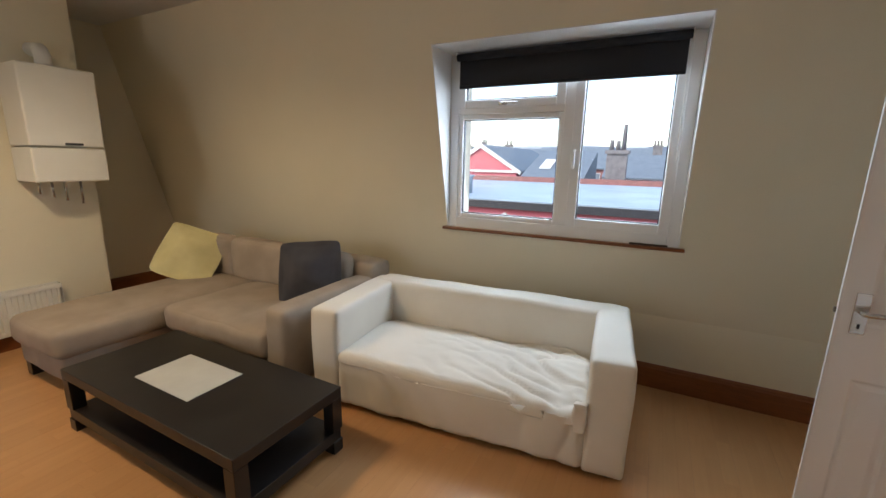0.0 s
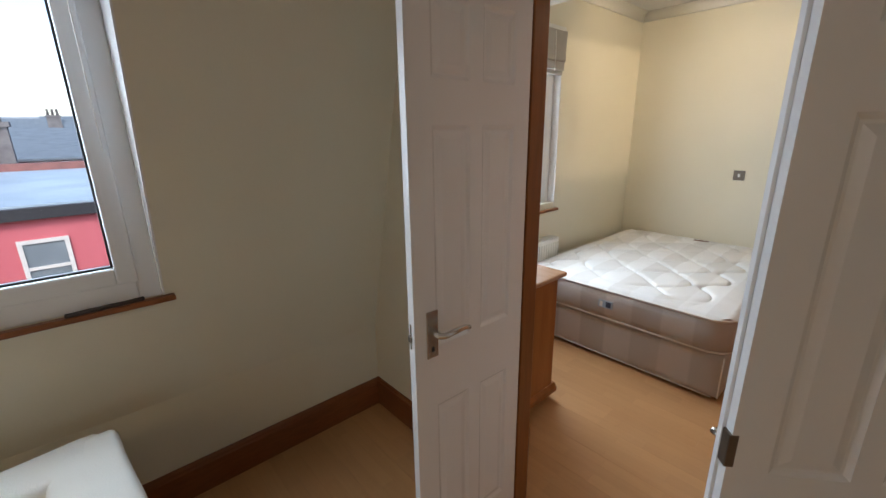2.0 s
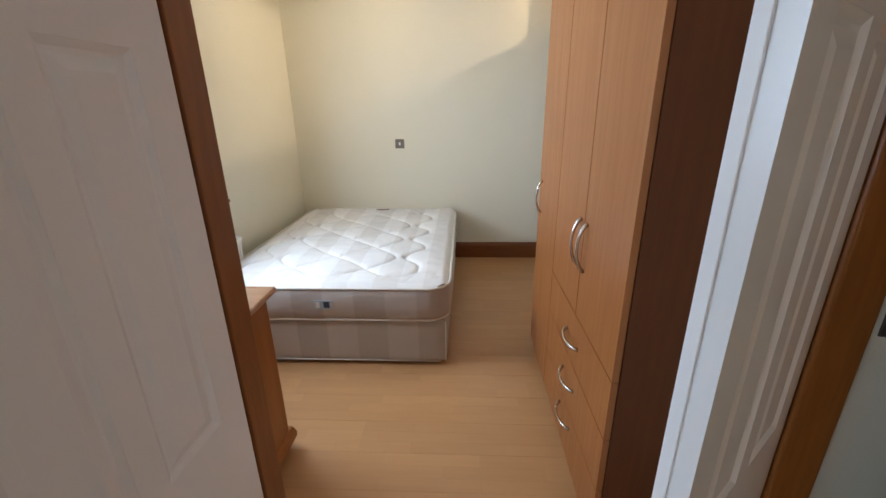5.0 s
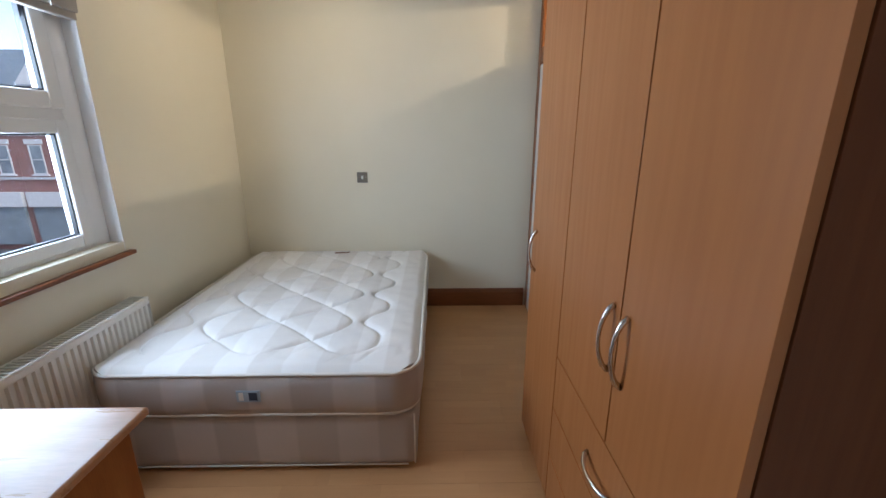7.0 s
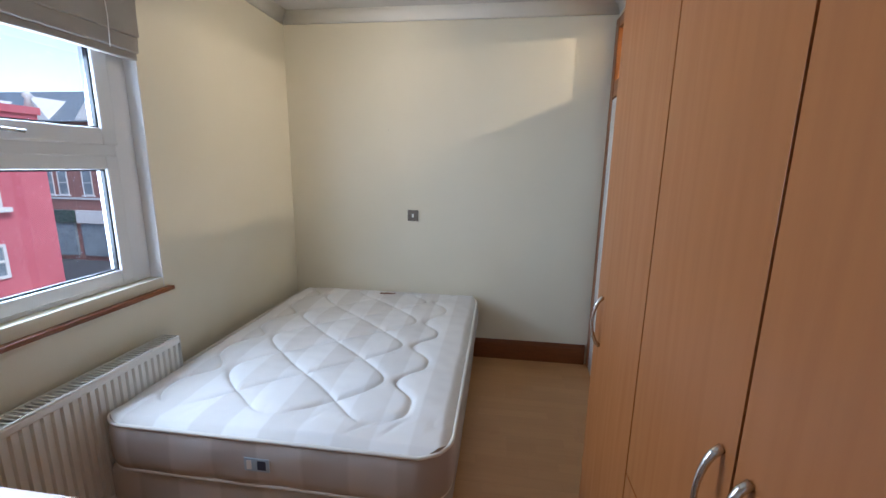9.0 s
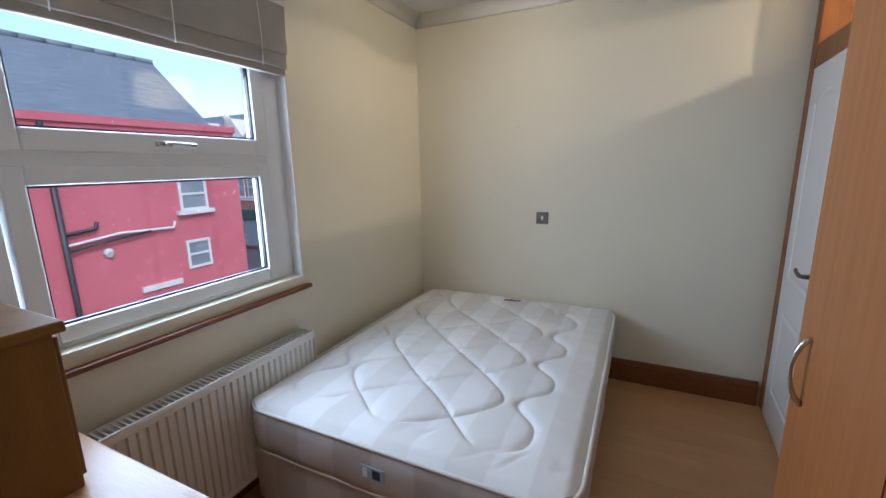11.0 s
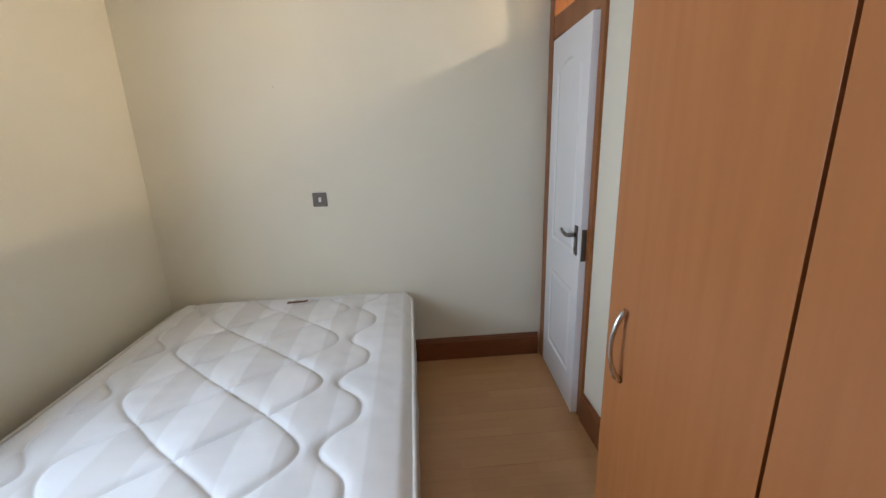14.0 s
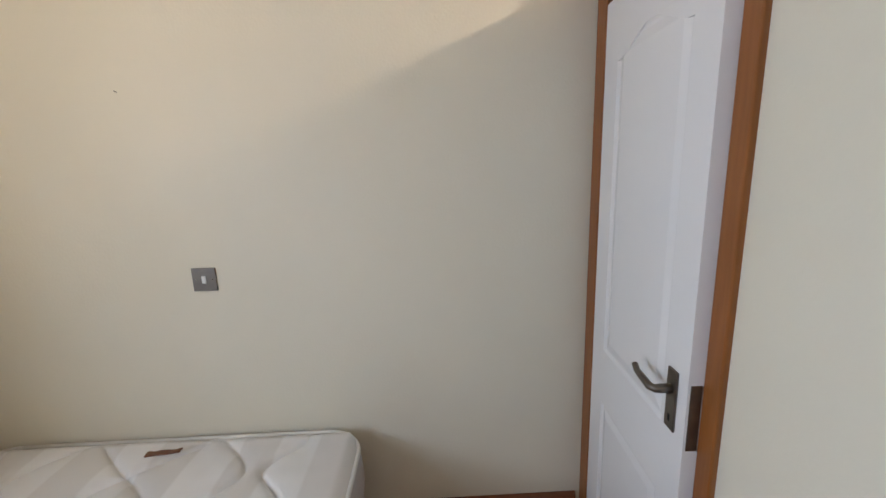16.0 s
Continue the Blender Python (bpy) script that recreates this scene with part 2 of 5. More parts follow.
def tube(path, radius, sides=10, closed_ends=True):
    """A round bar along a path of points."""
    bm = bmesh.new()
    pts = [Vector(p) for p in path]
    rings = []
    normal = None
    for i, p in enumerate(pts):
        t = (pts[min(i + 1, len(pts) - 1)] - pts[max(i - 1, 0)]).normalized()
        if normal is None:
            normal = t.orthogonal().normalized()
        normal = (normal - t * normal.dot(t)).normalized()
        side = t.cross(normal)
        rr = radius[i] if isinstance(radius, (list, tuple)) else radius
        rings.append([bm.verts.new(p + (normal * math.cos(a) + side * math.sin(a)) * rr) for a in [2 * math.pi * k / sides for k in range(sides)]])
    for a, b in zip(rings, rings[1:]):
        for k in range(sides):
            bm.faces.new((a[k], a[(k + 1) % sides], b[(k + 1) % sides], b[k])).smooth = True
    if closed_ends:
        bm.faces.new(rings[0][::-1])
        bm.faces.new(rings[-1])
    bmesh.ops.recalc_face_normals(bm, faces=bm.faces)
    return bm


def merge(*parts):
    out = bmesh.new()
    for p in parts:
        me = bpy.data.meshes.new("joined")
        p.to_mesh(me)
        p.free()
        out.from_mesh(me)
        bpy.data.meshes.remove(me)
    return out


def mesh_object(name, bm, mat):
    me = bpy.data.meshes.new(name)
    bm.normal_update()
    bm.to_mesh(me)
    bm.free()
    me.materials.append(mat)
    return new(name, me)


def part(name, bm, mat, parent, label=""):
    ob = mesh_object(name, bm, mat)
    ob.parent = parent
    return tagged(ob, label) if label else ob


def thing(name, label, category, m=None, group="", kind=""):
    ob = new(name)
    ob.empty_display_size = 0.1
    ob.matrix_world = m if m is not None else Matrix()
    return tagged(ob, label, category, group, kind)


def structure(name, bm, mat, label, category):
    return tagged(mesh_object(name, bm, mat), label, category, kind="structure")


# ---- plan ----
X_LEFT, X_WALL, X_BED, X_FAR = -4.90, 1.30, 1.60, 4.58
Y_BACK, Y_SIDE, Y_WIN = -2.3, 0.60, 3.00
Z_LIV, Z_BED = 2.72, 2.61
JAMB_L, JAMB_R, DOOR_TOP = 1.87, 0.765, 1.95
KNEE_Y, KNEE_Z = 2.872, 0.50


def slope_y(z):
    """The inner face of the mansard wall at a height."""
    return 2.757 - 0.24 * (z - 0.98)


# floor slab below the planks
structure("floor", boxed(X_LEFT - 0.2, X_FAR + 0.2, Y_BACK - 0.2, 3.4, -0.2, -0.009), UNDER, "beech strip laminate floor through both rooms", "floor")

# mansard window wall of the living room, with the dormer opening
WIN_L, WIN_R, WIN_B, WIN_T = -1.205, 0.352, 0.985, 2.205
full = [(KNEE_Y, -0.01), (KNEE_Y, KNEE_Z), (slope_y(Z_LIV + 0.05), Z_LIV + 0.05), (3.15, Z_LIV + 0.05), (3.15, -0.01)]
mansard = bmesh.new()
prism(mansard, full, "x", X_LEFT - 0.15, WIN_L)
prism(mansard, full, "x", WIN_R, X_WALL)
prism(mansard, [(KNEE_Y, -0.01), (KNEE_Y, KNEE_Z), (slope_y(WIN_B), WIN_B), (2.90, WIN_B), (2.90, -0.01)], "x", WIN_L, WIN_R)
prism(mansard, [(slope_y(WIN_T), WIN_T), (slope_y(Z_LIV + 0.05), Z_LIV + 0.05), (3.15, Z_LIV + 0.05), (3.15, WIN_T)], "x", WIN_L, WIN_R)
structure("wall_north_living", mansard, WALL, "cream painted sloping attic wall with dormer window recess", "wall")
# white-painted cheeks and head of the recess
lining = bmesh.new()
for x0, x1 in ((WIN_L, WIN_L + 0.006), (WIN_R - 0.006, WIN_R)):
    prism(lining, [(slope_y(WIN_B) - 0.002, WIN_B), (slope_y(WIN_T) - 0.002, WIN_T), (2.76, WIN_T), (2.76, WIN_B)], "x", x0, x1)
prism(lining, [(slope_y(WIN_T) - 0.002, WIN_T - 0.006), (slope_y(WIN_T) - 0.002, WIN_T), (2.76, WIN_T), (2.76, WIN_T - 0.006)], "x", WIN_L, WIN_R)
structure("trim_dormer", lining, WHITE, "white painted cheeks and head of the dormer recess", "trim")

# dividing wall with the double-door opening and splayed reveals
divide = bmesh.new()
prism(divide, [(X_WALL, JAMB_L), (1.37, JAMB_L), (X_BED, 2.02), (X_BED, 3.15), (X_WALL, 3.15)], "z", -0.01, Z_BED + 0.05)
prism(divide, [(X_WALL, JAMB_R), (1.37, JAMB_R), (X_BED, 0.58), (X_BED, 0.45), (X_WALL, 0.45)], "z", -0.01, Z_BED + 0.05)
prism(divide, [(X_WALL, JAMB_L), (1.37, JAMB_L), (X_BED, 2.02), (X_BED, 0.58), (1.37, JAMB_R), (X_WALL, JAMB_R)], "z", DOOR_TOP + 0.03, Z_BED + 0.05)
box(divide, X_WALL, 1.45, Y_BACK, 0.45, -0.01, Z_LIV + 0.05)
structure("wall_between", divide, WALL, "cream painted dividing wall with splayed door reveals", "wall")
structure("wall_west_living", boxed(X_LEFT - 0.15, X_LEFT, Y_BACK - 0.15, KNEE_Y + 0.3, -0.01, Z_LIV + 0.05), WALL, "cream painted end wall of the living room", "wall")
X_BREAST, Y_BREAST = -4.05, 1.74
structure("chimney_breast", boxed(X_LEFT - 0.01, X_BREAST, Y_BACK - 0.05, Y_BREAST, -0.01, Z_LIV + 0.05), WALL, "cream painted chimney breast carrying the boiler", "wall")
back = bmesh.new()
for s in ((X_LEFT, -3.5, 0, Z_LIV), (-2.3, X_WALL, 0, Z_LIV), (-3.5, -2.3, 0, 0.95), (-3.5, -2.3, 2.05, Z_LIV)):
    box(back, s[0], s[1], Y_BACK - 0.15, Y_BACK, s[2] - 0.01, s[3] + 0.05)
structure("wall_south_living", back, WALL, "cream painted rear wall of the living room", "wall")
structure("ceiling_living", boxed(X_LEFT - 0.1, X_WALL + 0.1, Y_BACK - 0.1, 3.0, Z_LIV, Z_LIV + 0.1), CEILING, "white painted living room ceiling", "ceiling")

# bedroom walls
BW_L, BW_R, BW_B, BW_T = 2.06, 3.225, 0.905, 2.31
north = bmesh.new()
for s in ((X_BED, BW_L, 0, Z_BED), (BW_R, X_FAR, 0, Z_BED), (BW_L, BW_R, 0, BW_B), (BW_L, BW_R, BW_T, Z_BED)):
    box(north, s[0], s[1], Y_WIN, Y_WIN + 0.18, s[2] - 0.01, s[3] + 0.05)
structure("wall_north_bedroom", north, WALL, "cream painted bedroom window wall", "wall")
structure("wall_east_bedroom", boxed(X_FAR, X_FAR + 0.15, Y_SIDE - 0.2, Y_WIN + 0.18, -0.01, Z_BED + 0.05), WALL, "cream painted bedroom wall behind the bed head", "wall")
D_L, D_R, D_T = 3.86, 4.575, 2.50
south = bmesh.new()
for s in ((X_BED, D_L, 0, Z_BED), (D_L, X_FAR, D_T, Z_BED)):
    box(south, s[0], s[1], Y_SIDE - 0.12, Y_SIDE, s[2] - 0.01, s[3] + 0.05)
structure("wall_south_bedroom", south, WALL, "cream painted bedroom wall beside the wardrobe", "wall")
structure("ceiling_bedroom", boxed(X_WALL + 0.1, X_FAR + 0.1, Y_SIDE - 0.15, Y_WIN + 0.15, Z_BED, Z_BED + 0.1), CEILING, "white painted bedroom ceiling", "ceiling")
# lobby behind the bedroom door
lobby = bmesh.new()
box(lobby, 3.2, 3.3, -0.9, 0.48, 0, 2.61)
box(lobby, 3.2, 4.75, -1.0, -0.9, 0, 2.61)
box(lobby, 4.65, 4.75, -0.9, 0.40, 0, 2.61)
box(lobby, 3.2, 4.75, -1.0, 0.45, 2.62, 2.70)
structure("wall_lobby", lobby, WALL, "plain cream lobby walls beyond the bedroom door", "wall")

# coving
def coving(x0, y0, x1, y1, nx, ny):
    """A plaster cove between wall and ceiling, from one end to the other; n points into the room."""
    bm = bmesh.new()
    s = 0.075
    steps = [(s * (1 - math.sin(a)), -s * (1 - math.cos(a))) for a in [math.pi / 2 * k / 8 for k in range(9)]]
    curve = [(0.0, 0.0)] + steps
    ends = []
    for x, y in ((x0, y0), (x1, y1)):
        ends.append([bm.verts.new((x + nx * u, y + ny * u, Z_BED - 0.001 + w)) for u, w in curve])
    n = len(curve)
    for i in range(n):
        j = (i + 1) % n
        bm.faces.new((ends[0][i], ends[0][j], ends[1][j], ends[1][i])).smooth = i > 0
    bm.faces.new(ends[0])
    bm.faces.new(ends[1])
    bmesh.ops.recalc_face_normals(bm, faces=bm.faces)
    return bm


structure("trim_coving", merge(coving(X_BED, Y_WIN, X_FAR, Y_WIN, 0, -1), coving(X_FAR, Y_SIDE, X_FAR, Y_WIN, -1, 0), coving(X_BED, Y_SIDE, X_FAR, Y_SIDE, 0, 1)), COVE, "white plaster coving round the bedroom ceiling", "coving")


def skirting(name, x0, y0, x1, y1, nx, ny, height=0.16, depth=0.018):
    """A moulded skirting board along a wall; n points into the room."""
    bm = bmesh.new()
    shape = [(0, 0), (depth, 0), (depth, height - 0.03), (depth * 0.75, height - 0.022), (depth * 0.75, height - 0.012), (depth * 0.35, height), (0, height)]
    ends = [[bm.verts.new((x + nx * u, y + ny * u, w)) for u, w in shape] for x, y in ((x0, y0), (x1, y1))]
    for i in range(len(shape)):
        j = (i + 1) % len(shape)
        bm.faces.new((ends[0][i], ends[0][j], ends[1][j], ends[1][i]))
    bm.faces.new(ends[0])
    bm.faces.new(ends[1])
    bmesh.ops.recalc_face_normals(bm, faces=bm.faces)
    return structure(name, bm, STAIN_LONG, "dark stained wooden skirting board", "skirting")


skirting("baseboard_1", X_LEFT, KNEE_Y, X_WALL, KNEE_Y, 0, -1, 0.165)
skirting("baseboard_2", X_WALL, JAMB_L + 0.09, X_WALL, KNEE_Y, -1, 0, 0.165)
skirting("baseboard_3", X_BREAST, Y_BACK, X_BREAST, Y_BREAST + 0.018, 1, 0, 0.165)
skirting("baseboard_12", X_LEFT, Y_BREAST, X_BREAST, Y_BREAST, 0, 1, 0.165)
skirting("baseboard_13", X_LEFT, Y_BREAST, X_LEFT, KNEE_Y, 1, 0, 0.165)
skirting("baseboard_4", X_BED, Y_WIN, X_FAR, Y_WIN, 0, -1)
skirting("baseboard_5", X_FAR, Y_SIDE + 0.03, X_FAR, Y_WIN, -1, 0)
skirting("baseboard_6", X_BED, Y_SIDE, D_L, Y_SIDE, 0, 1)
skirting("baseboard_7", X_BED, 2.02, X_BED, Y_WIN, 1, 0)
skirting("baseboard_8", 1.38, JAMB_L, X_BED + 0.018, 2.033, 0.57, -0.82, 0.16, 0.014)
skirting("baseboard_9", 1.38, JAMB_R, X_BED, 0.587, 0.57, 0.82, 0.16, 0.014)
skirting("baseboard_10", X_LEFT, Y_BACK, X_WALL, Y_BACK, 0, 1, 0.165)
skirting("baseboard_11", X_WALL, Y_BACK, X_WALL, 0.645, -1, 0, 0.165)

# door lining and architraves of the double doors
frame_wood = bmesh.new()
box(frame_wood, X_WALL - 0.004, 1.372, JAMB_L - 0.022, JAMB_L, 0, DOOR_TOP + 0.03, 0.003)
box(frame_wood, X_WALL - 0.004, 1.372, JAMB_R, JAMB_R + 0.022, 0, DOOR_TOP + 0.03, 0.003)
box(frame_wood, X_WALL - 0.004, 1.372, JAMB_R, JAMB_L, DOOR_TOP, DOOR_TOP + 0.034, 0.003)
lining_ob = structure("door_frame_1", frame_wood, STAIN, "dark stained wooden lining of the double doorway", "door frame")
for y0, y1, z0, z1 in ((JAMB_L - 0.008, JAMB_L + 0.075, 0, DOOR_TOP + 0.1), (JAMB_R - 0.075, JAMB_R + 0.008, 0, DOOR_TOP + 0.1), (JAMB_R + 0.008, JAMB_L - 0.008, DOOR_TOP + 0.015, DOOR_TOP + 0.1)):
    part("architrave", boxed(X_WALL - 0.02, X_WALL - 0.0045, y0, y1, z0, z1, bevel=0.004), STAIN, lining_ob)


# ---- doors ----
def lever_handle(parent, x, y, z, ny, along, plate=(0.042, 0.15), metal=None, lift=0.01, reach=1.0):
    """A lever on a backplate; ny is the way it stands out, along the way the lever points."""
    w, h = plate
    metal = metal or CHROME
    hd = part("handle", boxed(x - w / 2, x + w / 2, min(y, y + ny * 0.006), max(y, y + ny * 0.006), z - h / 2, z + h / 2, bevel=0.002), metal, parent, "brushed metal lever handle on a backplate")
    zl = z + lift
    bar = tube([(x, y, zl), (x, y + ny * 0.03, zl), (x, y + ny * 0.042, zl), (x + along * 0.012 * reach, y + ny * 0.05, zl), (x + along * 0.06 * reach, y + ny * 0.05, zl + 0.003), (x + along * 0.09 * reach, y + ny * 0.048, zl + 0.002), (x + along * 0.11 * reach, y + ny * 0.046, zl + (0.012 if lift > 0.02 else -0.006))], [0.011, 0.011, 0.010, 0.0095, 0.009, 0.008, 0.0075])
    part("lever", bar, metal, hd)
    part("keyhole", boxed(x - 0.004, x + 0.004, min(y + ny * 0.0062, y + ny * 0.0072), max(y + ny * 0.0062, y + ny * 0.0072), z - 0.055, z - 0.038), RUBBER, hd)


def moulded_leaf(width, height, thick, panels):
    """A door leaf with sunk mouldings round raised panels on both faces. Local: x from the hinge, y through, z up."""
    bm = bmesh.new()
    core = thick / 2 - 0.007
    box(bm, 0, width, -core, core, 0, height)
    xs = sorted({0.0, width, *[v for p in panels for v in p[:2]]})
    zs = sorted({0.0, height, *[v for p in panels for v in p[2:]]})
    for i in range(len(xs) - 1):
        for j in range(len(zs) - 1):
            cx, cz = (xs[i] + xs[i + 1]) / 2, (zs[j] + zs[j + 1]) / 2
            if any(p[0] < cx < p[1] and p[2] < cz < p[3] for p in panels):
                continue
            for s in (-1, 1):
                a, b = sorted((s * core, s * thick / 2))
                box(bm, xs[i], xs[i + 1], a, b, zs[j], zs[j + 1])
    bmesh.ops.remove_doubles(bm, verts=bm.verts, dist=0.0001)
    return bm


def raised_panel(p, face, out, margin=0.022, rise=0.0055):
    """One raised field with a sloped moulding, standing on the sunk face."""
    x0, x1, z0, z1 = p
    bm = bmesh.new()
    rings = [(0.0, 0.0065), (0.010, 0.001), (0.016, 0.0008), (margin + 0.012, rise), (margin + 0.013, rise)]
    loops = [[bm.verts.new((x, face + out * h, z)) for x, z in ((x0 + d, z0 + d), (x1 - d, z0 + d), (x1 - d, z1 - d), (x0 + d, z1 - d))] for d, h in rings]
    for a, b in zip(loops, loops[1:]):
        for k in range(4):
            bm.faces.new((a[k], a[(k + 1) % 4], b[(k + 1) % 4], b[k]))
    bm.faces.new(loops[-1])
    bmesh.ops.recalc_face_normals(bm, faces=bm.faces)
    return bm


LEAF_W, LEAF_H, LEAF_T = 0.462, 1.93, 0.036
cols = ((0.070, 0.205), (0.255, 0.39))
SIX = [(a, b, z0, z1) for a, b in cols for z0, z1 in ((0.16, 0.71), (0.915, 1.55), (1.665, 1.86))]


def six_panel_door(name, m, label, along):
    door = thing(name, label, "door", m, group="double doors to the bedroom")
    leaf = part("leaf", moulded_leaf(LEAF_W, LEAF_H, LEAF_T, SIX), WHITE, door)
    for p in SIX:
        for s in (-1, 1):
            part("panel", raised_panel(p, s * (LEAF_T / 2 - 0.007), s), WHITE, leaf)
    if along < 0:
        for s in (-1, 1):
            lever_handle(door, LEAF_W - 0.055, s * LEAF_T / 2, 0.96, s, -1)
        part("latch_plate", boxed(LEAF_W, LEAF_W + 0.002, -0.011, 0.011, 0.92, 1.00, bevel=0.0008), CHROME, door)
        part("latch_bolt", boxed(LEAF_W + 0.001, LEAF_W + 0.013, -0.006, 0.006, 0.95, 0.97, bevel=0.002), BRONZE, door)
    else:
        part("latch_keep", boxed(LEAF_W - 0.012, LEAF_W + 0.005, -0.019, 0.019, 0.925, 0.995, bevel=0.002), BRONZE, door, "worn metal latch keep")
        part("latch_knob", tube([(LEAF_W - 0.004, -0.019, 0.955), (LEAF_W - 0.004, -0.035, 0.955), (LEAF_W - 0.004, -0.043, 0.955)], [0.005, 0.006, 0.009], 10), CHROME, door)
    part("rebate", boxed(LEAF_W, LEAF_W + 0.007, *sorted((-LEAF_T / 2 * along, -0.004 * along)), 0.002, LEAF_H - 0.002, bevel=0.001), WHITE, door)
    for z in (0.18, 1.72):
        part("hinge", tube([(-0.004, 0.022 * along, z - 0.04), (-0.004, 0.022 * along, z + 0.04)], 0.006, 8), CHROME, door)
    return door


six_panel_door("panelled_door", pose(X_WALL - 0.012, JAMB_L - 0.002, 0.01, 0, 0, 178), "white six-panel door standing wide open with lever handle", -1)
six_panel_door("panelled_door", pose(X_WALL - 0.006, JAMB_R + 0.034, 0.01, 0, 0, 130), "white six-panel door standing half open with lever handle", 1)

# flush veneered door folded back beside the light switches
flush = thing("flush_door", "golden varnished veneer flush door folded back by the wall", "door", pose(1.165, 0.69, 0.01, 0, 0, 265))
part("leaf", boxed(0, 0.76, -0.04, -0.001, 0, 1.98, bevel=0.002), PLY, flush)
part("keyhole", tube([(0.06, -0.0006, 0.93), (0.06, 0.0018, 0.93)], 0.006, 12), RUBBER, flush)

# two-panel bedroom door, just ajar, in a stained frame with fanlight
frame_b = bmesh.new()
box(frame_b, D_L, D_L + 0.05, Y_SIDE - 0.12, Y_SIDE + 0.014, 0, D_T, 0.004)
box(frame_b, 4.500, D_R, Y_SIDE - 0.12, Y_SIDE + 0.014, 0, D_T, 0.004)
box(frame_b, D_L + 0.05, 4.500, Y_SIDE - 0.12, Y_SIDE + 0.012, 1.99, 2.10, 0.004)
box(frame_b, D_L + 0.05, 4.500, Y_SIDE - 0.12, Y_SIDE + 0.012, 2.43, D_T, 0.004)
box(frame_b, D_L + 0.0502, D_L + 0.075, Y_SIDE - 0.12, Y_SIDE - 0.045, 0, 1.99)
box(frame_b, D_L + 0.0502, 4.500, Y_SIDE - 0.12, Y_SIDE - 0.045, 1.965, 1.9895)
frame_b = structure("door_frame_2", frame_b, STAIN, "dark stained wooden door frame with fanlight opening", "door frame")
fan = part("fanlight", boxed(D_L + 0.045, 4.505, Y_SIDE - 0.05, Y_SIDE - 0.044, 2.09, 2.44), GLASS, frame_b, "clear fanlight glass")
fan.visible_shadow = False
TWO = [(0.10, 0.49, 0.19, 0.68), (0.10, 0.49, 0.87, 1.84)]


def arched_door(m):
    door = thing("panelled_door", "white two-panel moulded door slightly ajar with pewter lever", "door", m)
    leaf = part("leaf", moulded_leaf(0.585, 1.97, 0.036, TWO), WHITE, door)
    for p in TWO:
        for s in (-1, 1):
            part("panel", raised_panel(p, s * 0.011, s, 0.03), WHITE, leaf)
    # swept heads of the upper panel
    for s in (-1, 1):
        top = bmesh.new()
        pts = [(0.10, 1.84)] + [(0.10 + 0.39 * k / 14, 1.84 - 0.055 * (0.5 + 0.5 * math.cos(2 * math.pi * k / 14))) for k in range(15)] + [(0.49, 1.84)]
        a, b = sorted((s * 0.0112, s * 0.0178))
        prism(top, pts, "y", a, b)
        part("moulding", top, WHITE, leaf)
    lever_handle(door, 0.53, -0.018, 0.955, -1, -1, (0.04, 0.15), BRONZE, 0.028, 0.9)
    part("latch_plate", boxed(0.585, 0.5865, -0.012, 0.012, 0.86, 1.02), BRONZE, door)
    return door


arched_door(pose(4.497, Y_SIDE - 0.006, 0.008, 0, 0, 176.9))


# ---- windows ----
def sash(parent, x0, x1, y, z0, z1, bar=0.055, depth=0.05, name="sash"):
    bm = bmesh.new()
    for s in ((x0, x0 + bar, z0, z1), (x1 - bar, x1, z0, z1), (x0 + bar, x1 - bar, z0, z0 + bar), (x0 + bar, x1 - bar, z1 - bar, z1)):
        box(bm, s[0], s[1], y, y + depth, s[2], s[3], 0.006)
    sh = part(name, bm, UPVC, parent)
    seal = bmesh.new()
    g = 0.007
    a0, a1, b0, b1 = x0 + bar, x1 - bar, z0 + bar, z1 - bar
    for s in ((a0, a0 + g, b0, b1), (a1 - g, a1, b0, b1), (a0 + g, a1 - g, b0, b0 + g), (a0 + g, a1 - g, b1 - g, b1)):
        box(seal, s[0], s[1], y + 0.015, y + 0.033, s[2], s[3])
    part("gasket", seal, RUBBER, sh)
    pane = part("pane", boxed(a0, a1, y + 0.022, y + 0.026, b0, b1), GLASS, sh)
    pane.visible_shadow = False
    return sh


def window_lever(parent, x, y, z, along):
    part("handle", merge(boxed(x - 0.03, x + 0.03, y - 0.014, y, z - 0.012, z + 0.012, bevel=0.004), tube([(x, y - 0.012, z), (x, y - 0.032, z), (x + along * 0.02, y - 0.036, z), (x + along * 0.11, y - 0.034, z - 0.004)], 0.007, 8)), CHROME, parent)


w1 = thing("window_1", "white plastic dormer casement window with top opener", "window", kind="structure")
wy = 2.760
outer = bmesh.new()
for s in ((WIN_L + 0.006, WIN_L + 0.072, WIN_B, WIN_T - 0.006), (WIN_R - 0.072, WIN_R - 0.006, WIN_B, WIN_T - 0.006), (WIN_L + 0.072, WIN_R - 0.072, WIN_B, WIN_B + 0.075), (WIN_L + 0.072, WIN_R - 0.072, WIN_T - 0.07, WIN_T - 0.006), (-0.385, -0.315, WIN_B + 0.075, WIN_T - 0.07)):
    box(outer, s[0], s[1], wy, wy + 0.07, s[2], s[3], 0.005)
box(outer, WIN_L + 0.072, -0.385, wy, wy + 0.07, 1.795, 1.85, 0.005)
part("window_frame", outer, UPVC, w1)
sash(w1, WIN_L + 0.072, -0.385, wy + 0.012, WIN_B + 0.075, 1.795, 0.032, 0.045, "fixed_light")
sash(w1, WIN_L + 0.072, -0.385, wy - 0.012, 1.835, WIN_T - 0.07, 0.055, 0.06, "top_opener")
